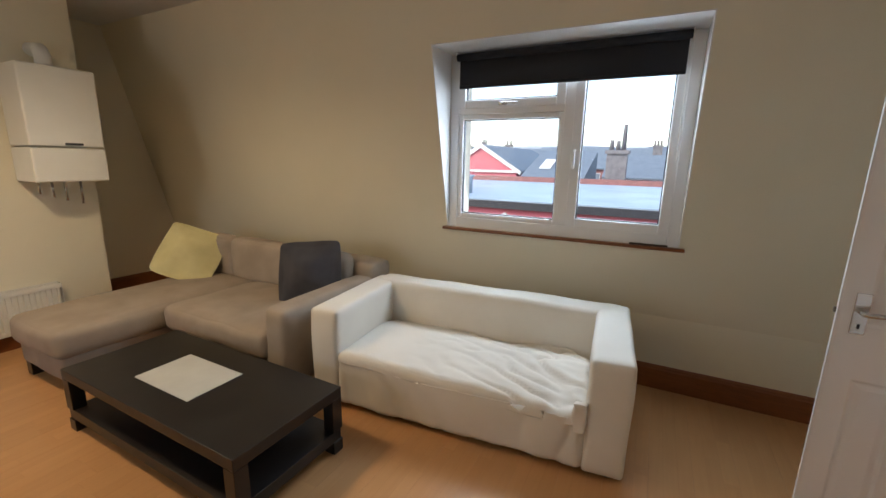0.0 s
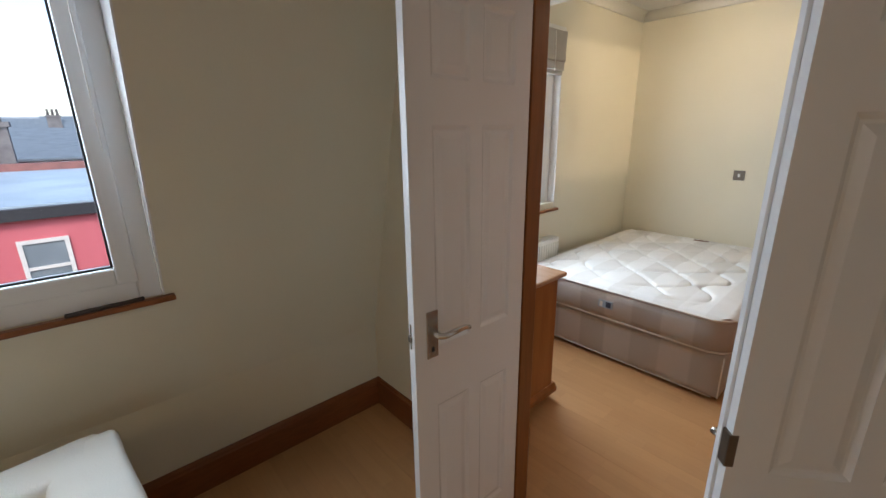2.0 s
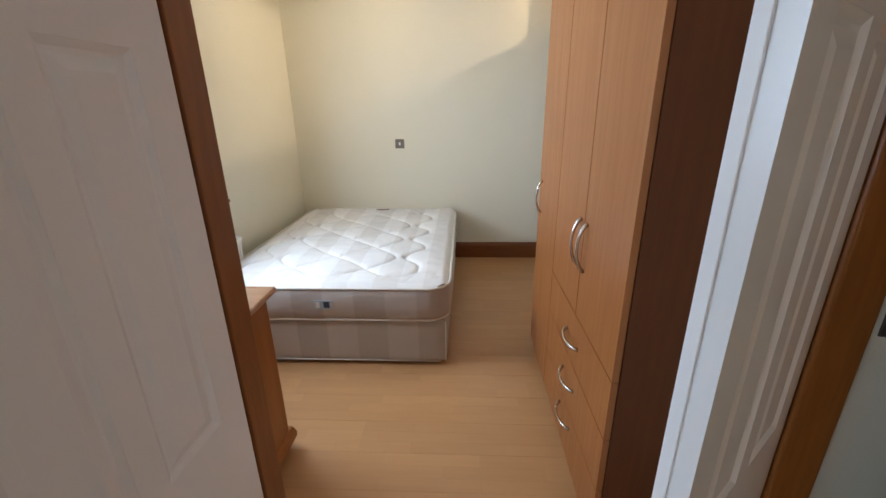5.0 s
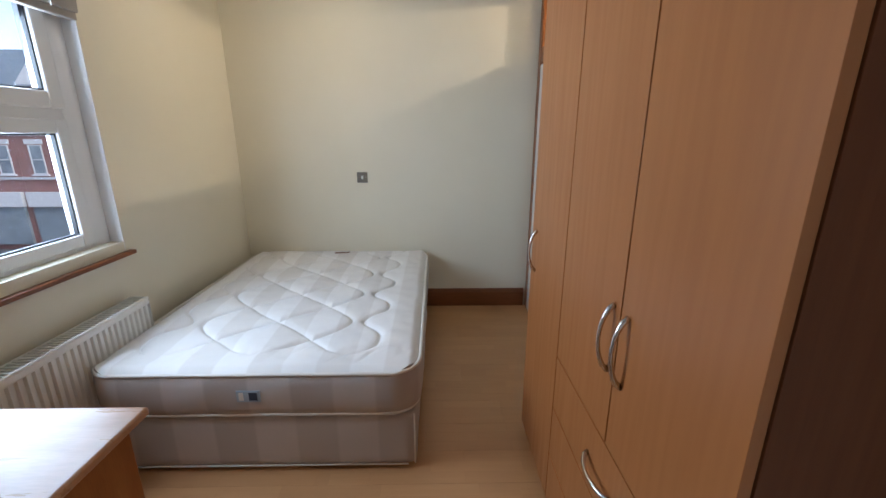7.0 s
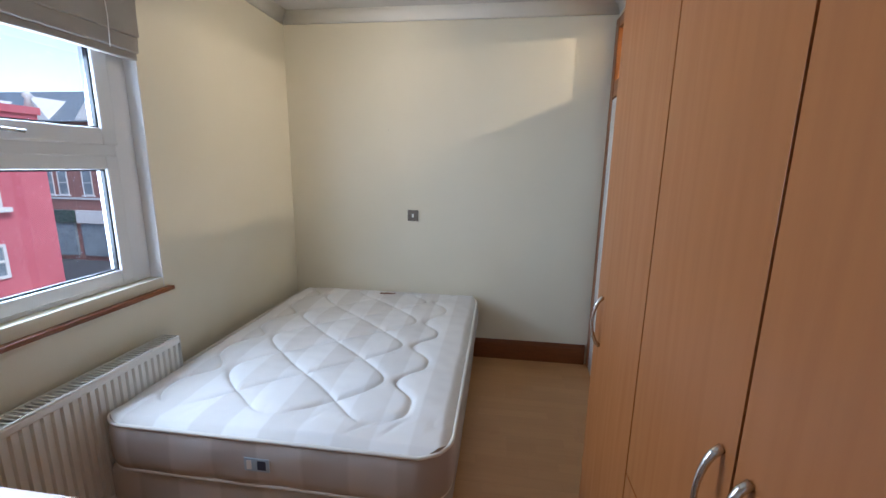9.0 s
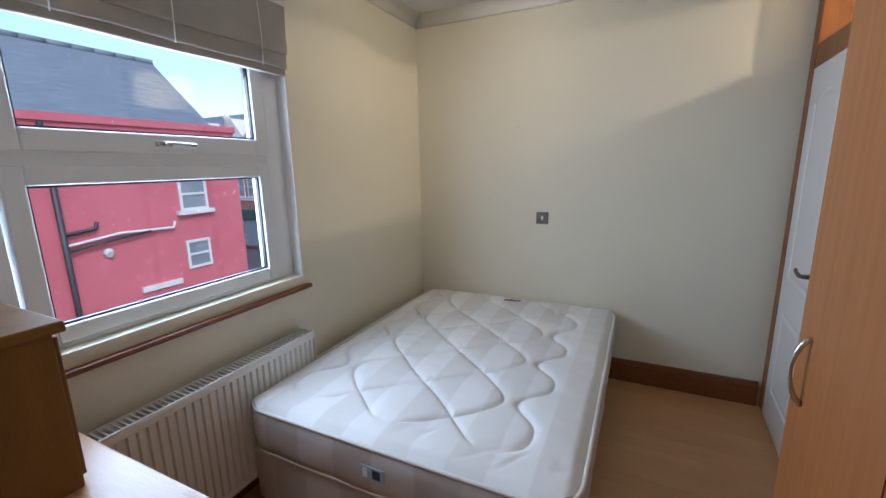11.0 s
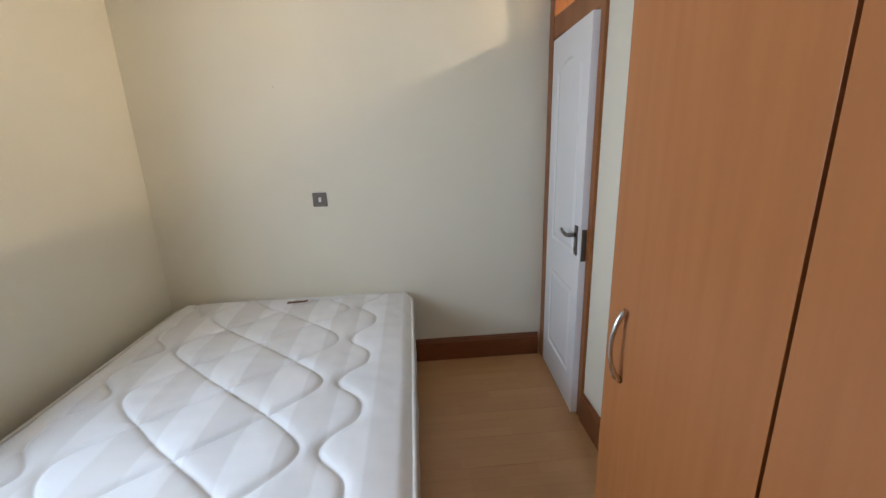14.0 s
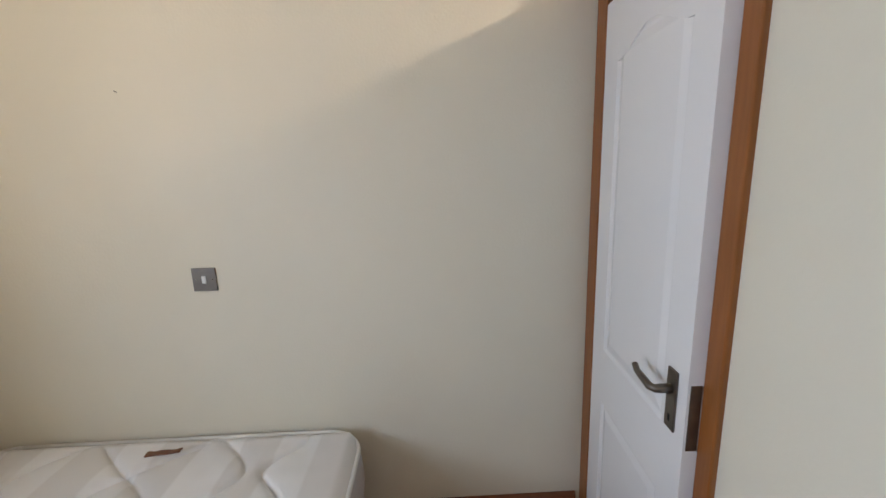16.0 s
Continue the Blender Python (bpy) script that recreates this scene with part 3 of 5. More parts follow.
sash(w1, -0.325, WIN_R - 0.066, wy - 0.012, WIN_B + 0.07, WIN_T - 0.066, 0.06, 0.06, "casement")
window_lever(w1, -0.80, wy - 0.012, 1.862, 1)
part("handle", tube([(-0.30, wy - 0.012, 1.55), (-0.30, wy - 0.035, 1.55), (-0.30, wy - 0.04, 1.52), (-0.30, wy - 0.036, 1.44)], 0.008, 8), UPVC, w1)
part("window_sill", boxed(WIN_L - 0.03, WIN_R + 0.03, slope_y(WIN_B) - 0.028, wy + 0.002, WIN_B - 0.022, WIN_B - 0.001, bevel=0.005), STAIN_LONG, w1, "dark stained wooden window board")

w2 = thing("window_2", "white plastic bedroom window with top-hung opener", "window", kind="structure")
by = 3.065
outer = bmesh.new()
for s in ((BW_L, BW_L + 0.075, BW_B, BW_T), (BW_R - 0.105, BW_R, BW_B, BW_T), (BW_L + 0.075, BW_R - 0.105, BW_B, BW_B + 0.07), (BW_L + 0.075, BW_R - 0.105, BW_T - 0.07, BW_T), (BW_L + 0.075, BW_R - 0.105, 1.535, 1.60)):
    box(outer, s[0], s[1], by, by + 0.07, s[2], s[3], 0.005)
part("window_frame", outer, UPVC, w2)
sash(w2, BW_L + 0.085, BW_R - 0.105, by - 0.012, BW_B + 0.065, 1.545, 0.06, 0.06, "fixed_light")
sash(w2, BW_L + 0.08, BW_R - 0.10, by - 0.016, 1.59, BW_T - 0.066, 0.07, 0.064, "top_opener")
window_lever(w2, 2.62, by - 0.016, 1.625, 1)
part("window_sill", boxed(BW_L - 0.03, BW_R + 0.035, Y_WIN - 0.03, by, BW_B - 0.022, BW_B - 0.001, bevel=0.005), STAIN_LONG, w2, "dark stained wooden window board")
reveal = bmesh.new()
box(reveal, BW_R - 0.004, BW_R + 0.001, Y_WIN - 0.001, by, BW_B, BW_T)
box(reveal, BW_L - 0.001, BW_L + 0.004, Y_WIN - 0.001, by, BW_B, BW_T)
box(reveal, BW_L, BW_R, Y_WIN - 0.001, by, BW_T - 0.004, BW_T + 0.001)
structure("trim_window", reveal, WHITE, "white painted window reveal", "trim")

w3 = thing("window_3", "white plastic window in the rear living room wall", "window", kind="structure")
sash(w3, -3.5, -2.3, Y_BACK - 0.10, 0.95, 2.05, 0.07, 0.06, "casement")

stay = thing("window_stay", "thin dark metal stay bar lying on the window board", "stay bar", pose(0.075, 2.738, WIN_B, 0, 0, 2))
part("bar", soft_box(0.0, 0.215, -0.009, 0.009, -0.001, 0.012, 0.004, 10, 0.0, 0.006, 2.0, 14), IRON_DARK, stay)

# ---- blinds ----
blind = thing("roller_blind", "black fabric roller blind pulled partly down", "blind", pose(0, 0, 0))
part("roller", tube([(-1.125, 2.705, 2.165), (0.275, 2.705, 2.165)], 0.024, 16), BLIND, blind)
cloth = bmesh.new()
box(cloth, -1.115, 0.262, 2.722, 2.7245, 1.985, 2.165)
part("cloth", cloth, BLIND, blind)
part("hem_bar", boxed(-1.115, 0.262, 2.716, 2.730, 1.965, 1.987, bevel=0.005), BLIND, blind)
for x in (-1.13, 0.274):
    part("bracket", boxed(x, x + 0.006, 2.68, 2.757, 2.135, 2.197), PLASTIC, blind)
part("chain", tube([(0.268, 2.70, 2.16), (0.268, 2.70, 1.5)], 0.0018, 6), PLASTIC, blind)

roman = thing("roman_blind", "grey-beige roman blind drawn up in folds", "blind", pose(0, 0, 0))
for k in range(4):
    def fold(k=k):
        bm = soft_box(BW_L + 0.005, BW_R - 0.008, 2.985 - 0.012 * (k % 2) - 0.006 * k, 3.015 - 0.006 * k, 1.965 + 0.03 * k, 2.27, 0.006, 14, 0.0, 0.008, k * 3.1, 4.0)
        return bm
    part("fold", fold(), ROMAN, roman)
part("headrail", boxed(BW_L + 0.003, BW_R - 0.004, 2.972, 3.035, 2.265, 2.303, bevel=0.004), PLASTIC, roman)
for x in (2.3, 2.66, 3.05):
    part("cord", tube([(x, 2.950, 2.26), (x + 0.004, 2.946, 2.1), (x, 2.948, 1.98)], 0.0022, 6), PLASTIC, roman)


# ---- bedroom things ----
BED_X0, BED_X1, BED_Y0, BED_Y1 = 2.70, 4.555, 1.485, 2.90


def quilt(x, y):
    """Depth of the stitched lattice at a place on the mattress top: waves that cross and turn in round loops, with a scalloped line along the long sides."""
    low, period, count, reach, middle, sharp = 0.0, 1.56, 4, 0.393, 0.763, 0.955
    x, y = x + 0.008 * noise.noise(Vector((x * 4, y * 4, 1.0))), y + 0.008 * noise.noise(Vector((x * 4, y * 4, 6.0)))
    top = math.asin(sharp)
    for k in range(count):
        a = 2 * math.pi * ((x - 0.49) / period + k / count)
        line = middle + reach * math.asin(sharp * math.sin(a)) / top
        slope = reach / top * sharp * math.cos(a) / math.sqrt(1 - (sharp * math.sin(a)) ** 2) * 2 * math.pi / period
        d = abs(y - line) / math.hypot(1, slope)
        low = max(low, 0.70 * math.exp(-d / 0.011) + 0.30 * math.exp(-d / 0.06))
    turn = 2 * math.pi * (x - 0.485) / 0.39
    sway = 0.055 * (2 * (0.5 + 0.5 * math.cos(turn)) ** 1.5 - 1)
    slope = 0.052 * math.sin(turn) * 2 * math.pi / 0.39
    for d in (y - 0.25 - sway, y - 1.275 + sway):
        d = abs(d) / math.hypot(1, slope)
        low = max(low, 0.70 * math.exp(-d / 0.011) + 0.30 * math.exp(-d / 0.06))
    return low * min(1.0, max(0.0, (x - 0.13) / 0.08))


def make_mattress():
    w, d = BED_X1 - BED_X0, BED_Y1 - BED_Y0
    thick, nx, ny = 0.225, 370, 290
    corner = 0.13
    bm = bmesh.new()
    grid = []

    def plan(u, v):
        """A place in a rectangle with round corners."""
        x, y = u * w, v * d
        cx, cy = min(max(x, corner), w - corner), min(max(y, corner), d - corner)
        dx, dy = x - cx, y - cy
        if dx and dy:
            m = max(abs(dx), abs(dy))
            l = math.hypot(dx, dy)
            x, y = cx + dx * m / l, cy + dy * m / l
        return x, y

    for i in range(nx + 1):
        row = []
        for j in range(ny + 1):
            x, y = plan(i / nx, j / ny)
            edge = min(x, w - x, y, d - y)
            rim = min(1.0, max(0.0, edge / 0.05))
            z = thick - 0.026 * (1 - math.sin(rim * math.pi / 2)) - 0.027 * quilt(x, y) * rim - 0.006 * max(0, 1 - abs(x - 0.13) / 0.11) * rim * max(0, 0.35 - abs(noise.noise(Vector((x * 5, y * 11 + x * 6, 8.0))))) / 0.35
            z += 0.012 * rim * noise.noise(Vector((x * 3, y * 3, 2.0))) + 0.003 * noise.noise(Vector((x * 14, y * 14, 5.0)))
            row.append(bm.verts.new((x, y, z)))
        grid.append(row)
    for i in range(nx):
        for j in range(ny):
            bm.faces.new((grid[i][j], grid[i + 1][j], grid[i + 1][j + 1], grid[i][j + 1])).smooth = True
    side = bmesh.new()
    rim = [grid[i][0] for i in range(nx)] + [grid[nx][j] for j in range(ny)] + [grid[i][ny] for i in range(nx, 0, -1)] + [grid[0][j] for j in range(ny, 0, -1)]
    mid = Vector((w / 2, d / 2, 0))
    last = [side.verts.new(v.co) for v in rim]
    for k, (z, o) in enumerate(((0.19, 0.010), (0.15, 0.017), (0.10, 0.019), (0.05, 0.015), (0.015, 0.006), (0.0, -0.02))):
        ring = []
        for v in rim:
            out = Vector((v.co.x - min(max(v.co.x, corner), w - corner), v.co.y - min(max(v.co.y, corner), d - corner), 0))
            out = out.normalized() if out.length > 1e-6 else Vector()
            p = Vector((v.co.x, v.co.y, z)) + out * (o + 0.006 * noise.noise(Vector((v.co.x * 7, v.co.y * 7, z * 9))))
            ring.append(side.verts.new(p))
        for a in range(len(rim)):
            b = (a + 1) % len(rim)
            side.faces.new((last[a], last[b], ring[b], ring[a])).smooth = True
        last = ring
    side.faces.new(last)
    bmesh.ops.recalc_face_normals(side, faces=side.faces)
    ob = thing("mattress", "white and beige striped quilted double mattress on a divan", "mattress", pose(BED_X0, BED_Y0, 0.305))
    part("ticking", bm, TICKING, ob)
    part("border", side, BORDER, ob, "beige woven mattress border")
    for z, off in ((0.203, 0.006), (0.006, 0.0)):
        pts = []
        c = corner
        for k in range(4):
            px, py, a0 = [(w - c, d - c, 0), (c, d - c, 90), (c, c, 180), (w - c, c, 270)][k]
            for s in range(9):
                a = radians(a0 + 90 * s / 8)
                pts.append((px + (c + off) * math.cos(a), py + (c + off) * math.sin(a), z + 0.004 * noise.noise(Vector((px + s, py, z)))))
        pts.append(pts[0])
        part("piping", tube(pts, 0.0075, 8), PIPING, ob)
    part("label", boxed(-0.0215, -0.018, 0.665, 0.765, 0.085, 0.138), LABEL_BLUE, ob, "small blue and white maker's label")
    part("label", boxed(-0.0228, -0.0216, 0.735, 0.755, 0.092, 0.130), PIPING, ob)
    part("label", boxed(-0.0228, -0.0216, 0.678, 0.712, 0.093, 0.130), LABEL_DARK, ob)
    return ob


make_mattress()
divan = thing("divan_base", "beige striped fabric divan bed base on the floor", "bed base", pose(BED_X0, BED_Y0, 0))
w, d = BED_X1 - BED_X0, BED_Y1 - BED_Y0
part("base", soft_box(0.012, w, 0.012, d - 0.012, 0.02, 0.302, 0.03, 14, 0.006, 0.004, 2.0, 6), DIVAN, divan)
for x, y in ((0.08, 0.08), (w - 0.1, 0.08), (0.08, d - 0.1), (w - 0.1, d - 0.1)):
    part("castor", tube([(x, y, 0.0), (x, y, 0.03)], 0.022, 10), RUBBER, divan)
part("piping", tube([(0.012, 0.05, 0.03), (0.012, d - 0.05, 0.03)], 0.004, 6), PIPING, divan)
part("piping", tube([(0.02, 0.02, 0.03), (0.02, 0.02, 0.29)], 0.004, 6), PIPING, divan)


def bow_handle(parent, p, q, out, radius=0.006):
    """A bowed metal pull from p to q, standing out along a vector."""
    p, q, out = Vector(p), Vector(q), Vector(out)
    pts, rad = [], []
    for k in range(15):
        s = k / 14
        rise = math.sin(math.pi * s) ** 0.55 * 0.032
        pts.append(p.lerp(q, s) + out * rise)
        rad.append(radius * (1.35 - 0.5 * math.sin(math.pi * s)))
    part("handle", tube(pts, rad, 10), CHROME, parent, "brushed nickel bow handle")


W0, W1, W2, W3, WY, WZ = 1.635, 2.05, 2.483, 2.955, 0.970, 2.10
ward = thing("wardrobe", "tall beech-effect three-door wardrobe with three drawers", "wardrobe", pose(W0, Y_SIDE + 0.02, 0))
dp = WY - Y_SIDE - 0.02
# this end faces away from the window, so its colour carries the shade
part("side_panel", boxed(0, 0.018, 0, dp - 0.022, 0.0, WZ, bevel=0.001), BEECH_SHADED, ward, "end panel in beech darkened for its shade")
part("side_panel", boxed(W3 - W0 - 0.018, W3 - W0, 0, dp - 0.022, 0.0, WZ, bevel=0.001), BEECH, ward)
part("top_panel", boxed(0.0185, W3 - W0 - 0.0185, 0, dp - 0.022, WZ - 0.018, WZ - 0.001), BEECH, ward)
part("back_panel", boxed(0.0185, W3 - W0 - 0.0185, 0, 0.006, 0.07, WZ - 0.019), BEECH_EDGE, ward)
part("plinth", boxed(0.0185, W3 - W0 - 0.0185, dp - 0.05, dp - 0.035, 0.0, 0.068), BEECH, ward)
part("inner_wall", boxed(W2 - W0 - 0.009, W2 - W0 + 0.009, 0.007, dp - 0.023, 0.07, WZ - 0.019), BEECH_EDGE, ward)
part("shelf", boxed(0.019, W2 - W0 - 0.0095, 0.007, dp - 0.023, 0.69, 0.708), BEECH_EDGE, ward)


def front(name, x0, x1, z0, z1):
    ob = part(name, boxed(x0 - W0 + 0.0032, x1 - W0 - 0.0032, dp - 0.02, dp, z0, z1, bevel=0.0006), BEECH, ward)
    return ob


d1, d2, d3 = front("door", W0, W1, 0.713, WZ), front("door", W1, W2, 0.713, WZ), front("door", W2, W3, 0.075, WZ)
bow_handle(d1, (W1 - W0 - 0.042, dp, 0.905), (W1 - W0 - 0.042, dp, 1.085), (0, 1, 0))
bow_handle(d2, (W1 - W0 + 0.036, dp, 0.905), (W1 - W0 + 0.036, dp, 1.085), (0, 1, 0))
bow_handle(d3, (W3 - W0 - 0.085, dp, 0.905), (W3 - W0 - 0.085, dp, 1.085), (0, 1, 0))
for z0, z1, hz in ((0.502, 0.708, 0.60), (0.29, 0.497, 0.41), (0.075, 0.285, 0.225)):
    dr = front("drawer", W0, W2, z0, z1)
    cx = (W2 - W0) / 2
    bow_handle(dr, (cx - 0.085, dp, hz), (cx + 0.085, dp, hz), (0, 1, 0))

# chest of drawers by the doorway, its back to the dividing wall
CX0, CX1, CY0, CY1, CZ = X_BED + 0.022, 2.085, 2.19, 2.94, 0.795
chest = thing("chest_of_drawers", "orange pine chest of drawers with overhanging top", "chest of drawers", pose(CX0, CY0, 0))
cw, cd = CX1 - CX0, CY1 - CY0
part("carcass", boxed(0.0, cw - 0.02, 0.0, cd, 0.09, CZ - 0.026, bevel=0.003), PINE, chest)
plinth = bmesh.new()
prism(plinth, [(-0.022, 0.05), (-0.022, 0.078), (-0.006, 0.098), (0.0, 0.10), (cd, 0.10), (cd, 0.05)], "x", 0.0, cw + 0.004)
box(plinth, 0.02, cw - 0.025, 0.02, cd - 0.02, 0.0, 0.05)
part("plinth", plinth, PINE, chest)
part("top", boxed(-0.004, cw + 0.025, -0.028, cd + 0.004, CZ - 0.025, CZ, bevel=0.008, segments=3), PINE_LIT_TOP, chest, "polished pine top, coloured paler for the window light on it")
for k in range(4):
    z0 = 0.115 + 0.163 * k
    dr = part("drawer", boxed(cw - 0.0195, cw, 0.02, cd - 0.02, z0, z0 + 0.155, bevel=0.004), PINE, chest)
    for y in (cd * 0.25, cd * 0.75):
        part("knob", tube([(cw, y, z0 + 0.078), (cw + 0.012, y, z0 + 0.078), (cw + 0.016, y, z0 + 0.078), (cw + 0.03, y, z0 + 0.078)], [0.008, 0.008, 0.017, 0.013], 12), PINE, dr)
# small cabinet stood on the chest
cab = thing("bedside_cabinet", "honey wood bedside cabinet stood on the chest of drawers", "cabinet", pose(CX0 + 0.01, 2.52, CZ))
part("body", boxed(0.0, 0.375, 0.0, 0.40, 0.0, 0.385, bevel=0.003), OAK, cab)
part("top", boxed(-0.008, 0.395, -0.018, 0.41, 0.3855, 0.412, bevel=0.006, segments=3), OAK, cab)
part("drawer", boxed(0.3755, 0.388, 0.015, 0.385, 0.02, 0.37, bevel=0.003), OAK, cab)

# radiators
def radiator(name, m, length, height, label):
    ob = thing(name, label, "radiator", m)
    n = int(length / 0.033)
    bm = bmesh.new()
    pts = []
    for k in range(n):
        x = 0.012 + (length - 0.024) * k / n
        s = (length - 0.024) / n
        pts += [(x, 0.0), (x + s * 0.32, 0.0), (x + s * 0.45, -0.011), (x + s * 0.87, -0.011)]
    pts += [(length - 0.012, 0.0), (length - 0.012, 0.012), (0.012, 0.012)]
    prism(bm, pts, "z", 0.03, height - 0.035)
    part("convector_panel", bm, ENAMEL, ob)
    part("rail", boxed(0, length, -0.013, 0.014, 0.0, 0.032, bevel=0.006, segments=3), ENAMEL, ob)
    part("rail", boxed(0, length, -0.013, 0.014, height - 0.037, height - 0.004, bevel=0.006, segments=3), ENAMEL, ob)
    grille = bmesh.new()
    box(grille, 0.0, length, -0.012, 0.0, height - 0.003, height)
    box(grille, 0.0, length, 0.068, 0.078, height - 0.003, height)
    for k in range(int(length / 0.02)):
        box(grille, 0.01 + k * 0.02, 0.018 + k * 0.02, 0.0, 0.068, height - 0.003, height)
    part("grille", grille, ENAMEL, ob)
    part("back_panel", boxed(0.0, length, 0.06, 0.075, 0.0, height - 0.004, bevel=0.004), ENAMEL, ob)
    for x0 in (-0.003, length):
        part("side_cover", boxed(x0, x0 + 0.003, -0.012, 0.078, 0.0, height), ENAMEL, ob)
    for x in (0.06, length - 0.06):
        part("pipe", tube([(x, 0.03, 0.01), (x, 0.03, -0.12)], 0.008, 8), CHROME, ob)
    part("valve", tube([(length + 0.015, 0.03, 0.02), (length + 0.015, 0.03, 0.09)], [0.016, 0.02], 12), PLASTIC, ob)
    return ob


radiator("radiator", pose(2.10, 2.893, 0.13), 1.05, 0.55, "white enamelled panel radiator below the bedroom window")

# torn tag at the head of the mattress, nail in the wall
tag = thing("torn_label", "small torn brown fabric tag lying on the mattress", "label", pose(4.462, 2.20, 0.526, 0, 0, 5))
part("scrap", soft_box(-0.012, 0.012, -0.075, 0.045, 0.0, 0.006, 0.003, 8, 0.0, 0.006, 3, 30), BEECH_EDGE, tag)
nail = thing("picture_nail", "small picture nail in the cream wall", "nail", pose(X_FAR, 2.196, 1.782))
part("shank", tube([(0.0, 0, 0), (-0.012, 0, 0.002)], 0.0016, 6), BRONZE, nail)

# double socket-sized plates, switches
def plate(name, m, size, mat, label, category, rockers=1):
    ob = thing(name, label, category, m)
    part("faceplate", boxed(-size / 2, size / 2, -0.006, 0.0, -size / 2, size / 2, bevel=0.002), mat, ob)
    part("rocker", boxed(-0.008, 0.008, -0.0095, -0.0062, -0.014, 0.014, bevel=0.002), PLASTIC, ob)
    for x in (-0.03, 0.03):
        part("screw", tube([(x, -0.0062, 0), (x, -0.0072, 0)], 0.003, 8), CHROME, ob)
    return ob


plate("light_switch", pose(X_FAR, 2.007, 1.138, 0, 0, -90), 0.085, BRONZE, "square pewter switch plate with white rocker above the bed", "switch")
plate("light_switch", pose(X_WALL, 0.618, 1.122, 0, 0, -90), 0.086, BRONZE, "square pewter switch plate beside the door frame", "switch")
stat = thing("thermostat", "white round-dial room thermostat on the wall", "thermostat", pose(X_WALL, 0.615, 1.338, 0, 0, -90))
part("body", boxed(-0.04, 0.04, -0.028, 0, -0.045, 0.045, bevel=0.006, segments=3), PLASTIC, stat)
part("dial", tube([(0, -0.0285, 0), (0, -0.038, 0)], [0.03, 0.027], 20), PLASTIC, stat)

# ceiling spotlights of the bedroom
BULB = glow_material("warm_bulb", (1.0, 0.86, 0.62), 13)
spots = thing("ceiling_spotlight", "brushed metal ceiling bar with warm spotlights lit", "ceiling light", pose(3.25, 1.735, Z_BED))
part("ceiling_plate", tube([(0, 0, 0.0), (0, 0, -0.022), (0, 0, -0.026)], [0.06, 0.06, 0.05], 24), CHROME, spots)
for (dx, dy), aim, watts, spread in (((-0.01, 0.07), (0.80, 0.68, -0.20), 6.0, 112), ((0.07, 0.012), (1.0, 0.42, -0.7), 2.4, 125), ((-0.01, -0.08), (-0.75, -0.35, -0.75), 2.8, 120)):
    base = Vector((dx, dy, -0.115))
    way = Vector(aim).normalized()
    part("arm", tube([(dx * 0.4, dy * 0.4, -0.02), (dx * 0.8, dy * 0.8, -0.06), base - way * 0.025], 0.007, 8), CHROME, spots)
    head = part("shade", tube([base - way * 0.035, base - way * 0.03, base + way * 0.03], [0.012, 0.026, 0.032], 20, closed_ends=False), BRONZE, spots)
    part("bulb", tube([base - way * 0.01, base + way * 0.030, base + way * 0.045, base + way * 0.052], [0.020, 0.029, 0.022, 0.008], 16), BULB, head)
    eye = Vector((3.25, 1.735, Z_BED)) + base + way * 0.066
    lamp("bedroom_spot", "SPOT", look(eye, eye + way), watts, (1.0, 0.80, 0.52), spot_size=radians(spread), spot_blend=0.9, shadow_soft_size=0.025)


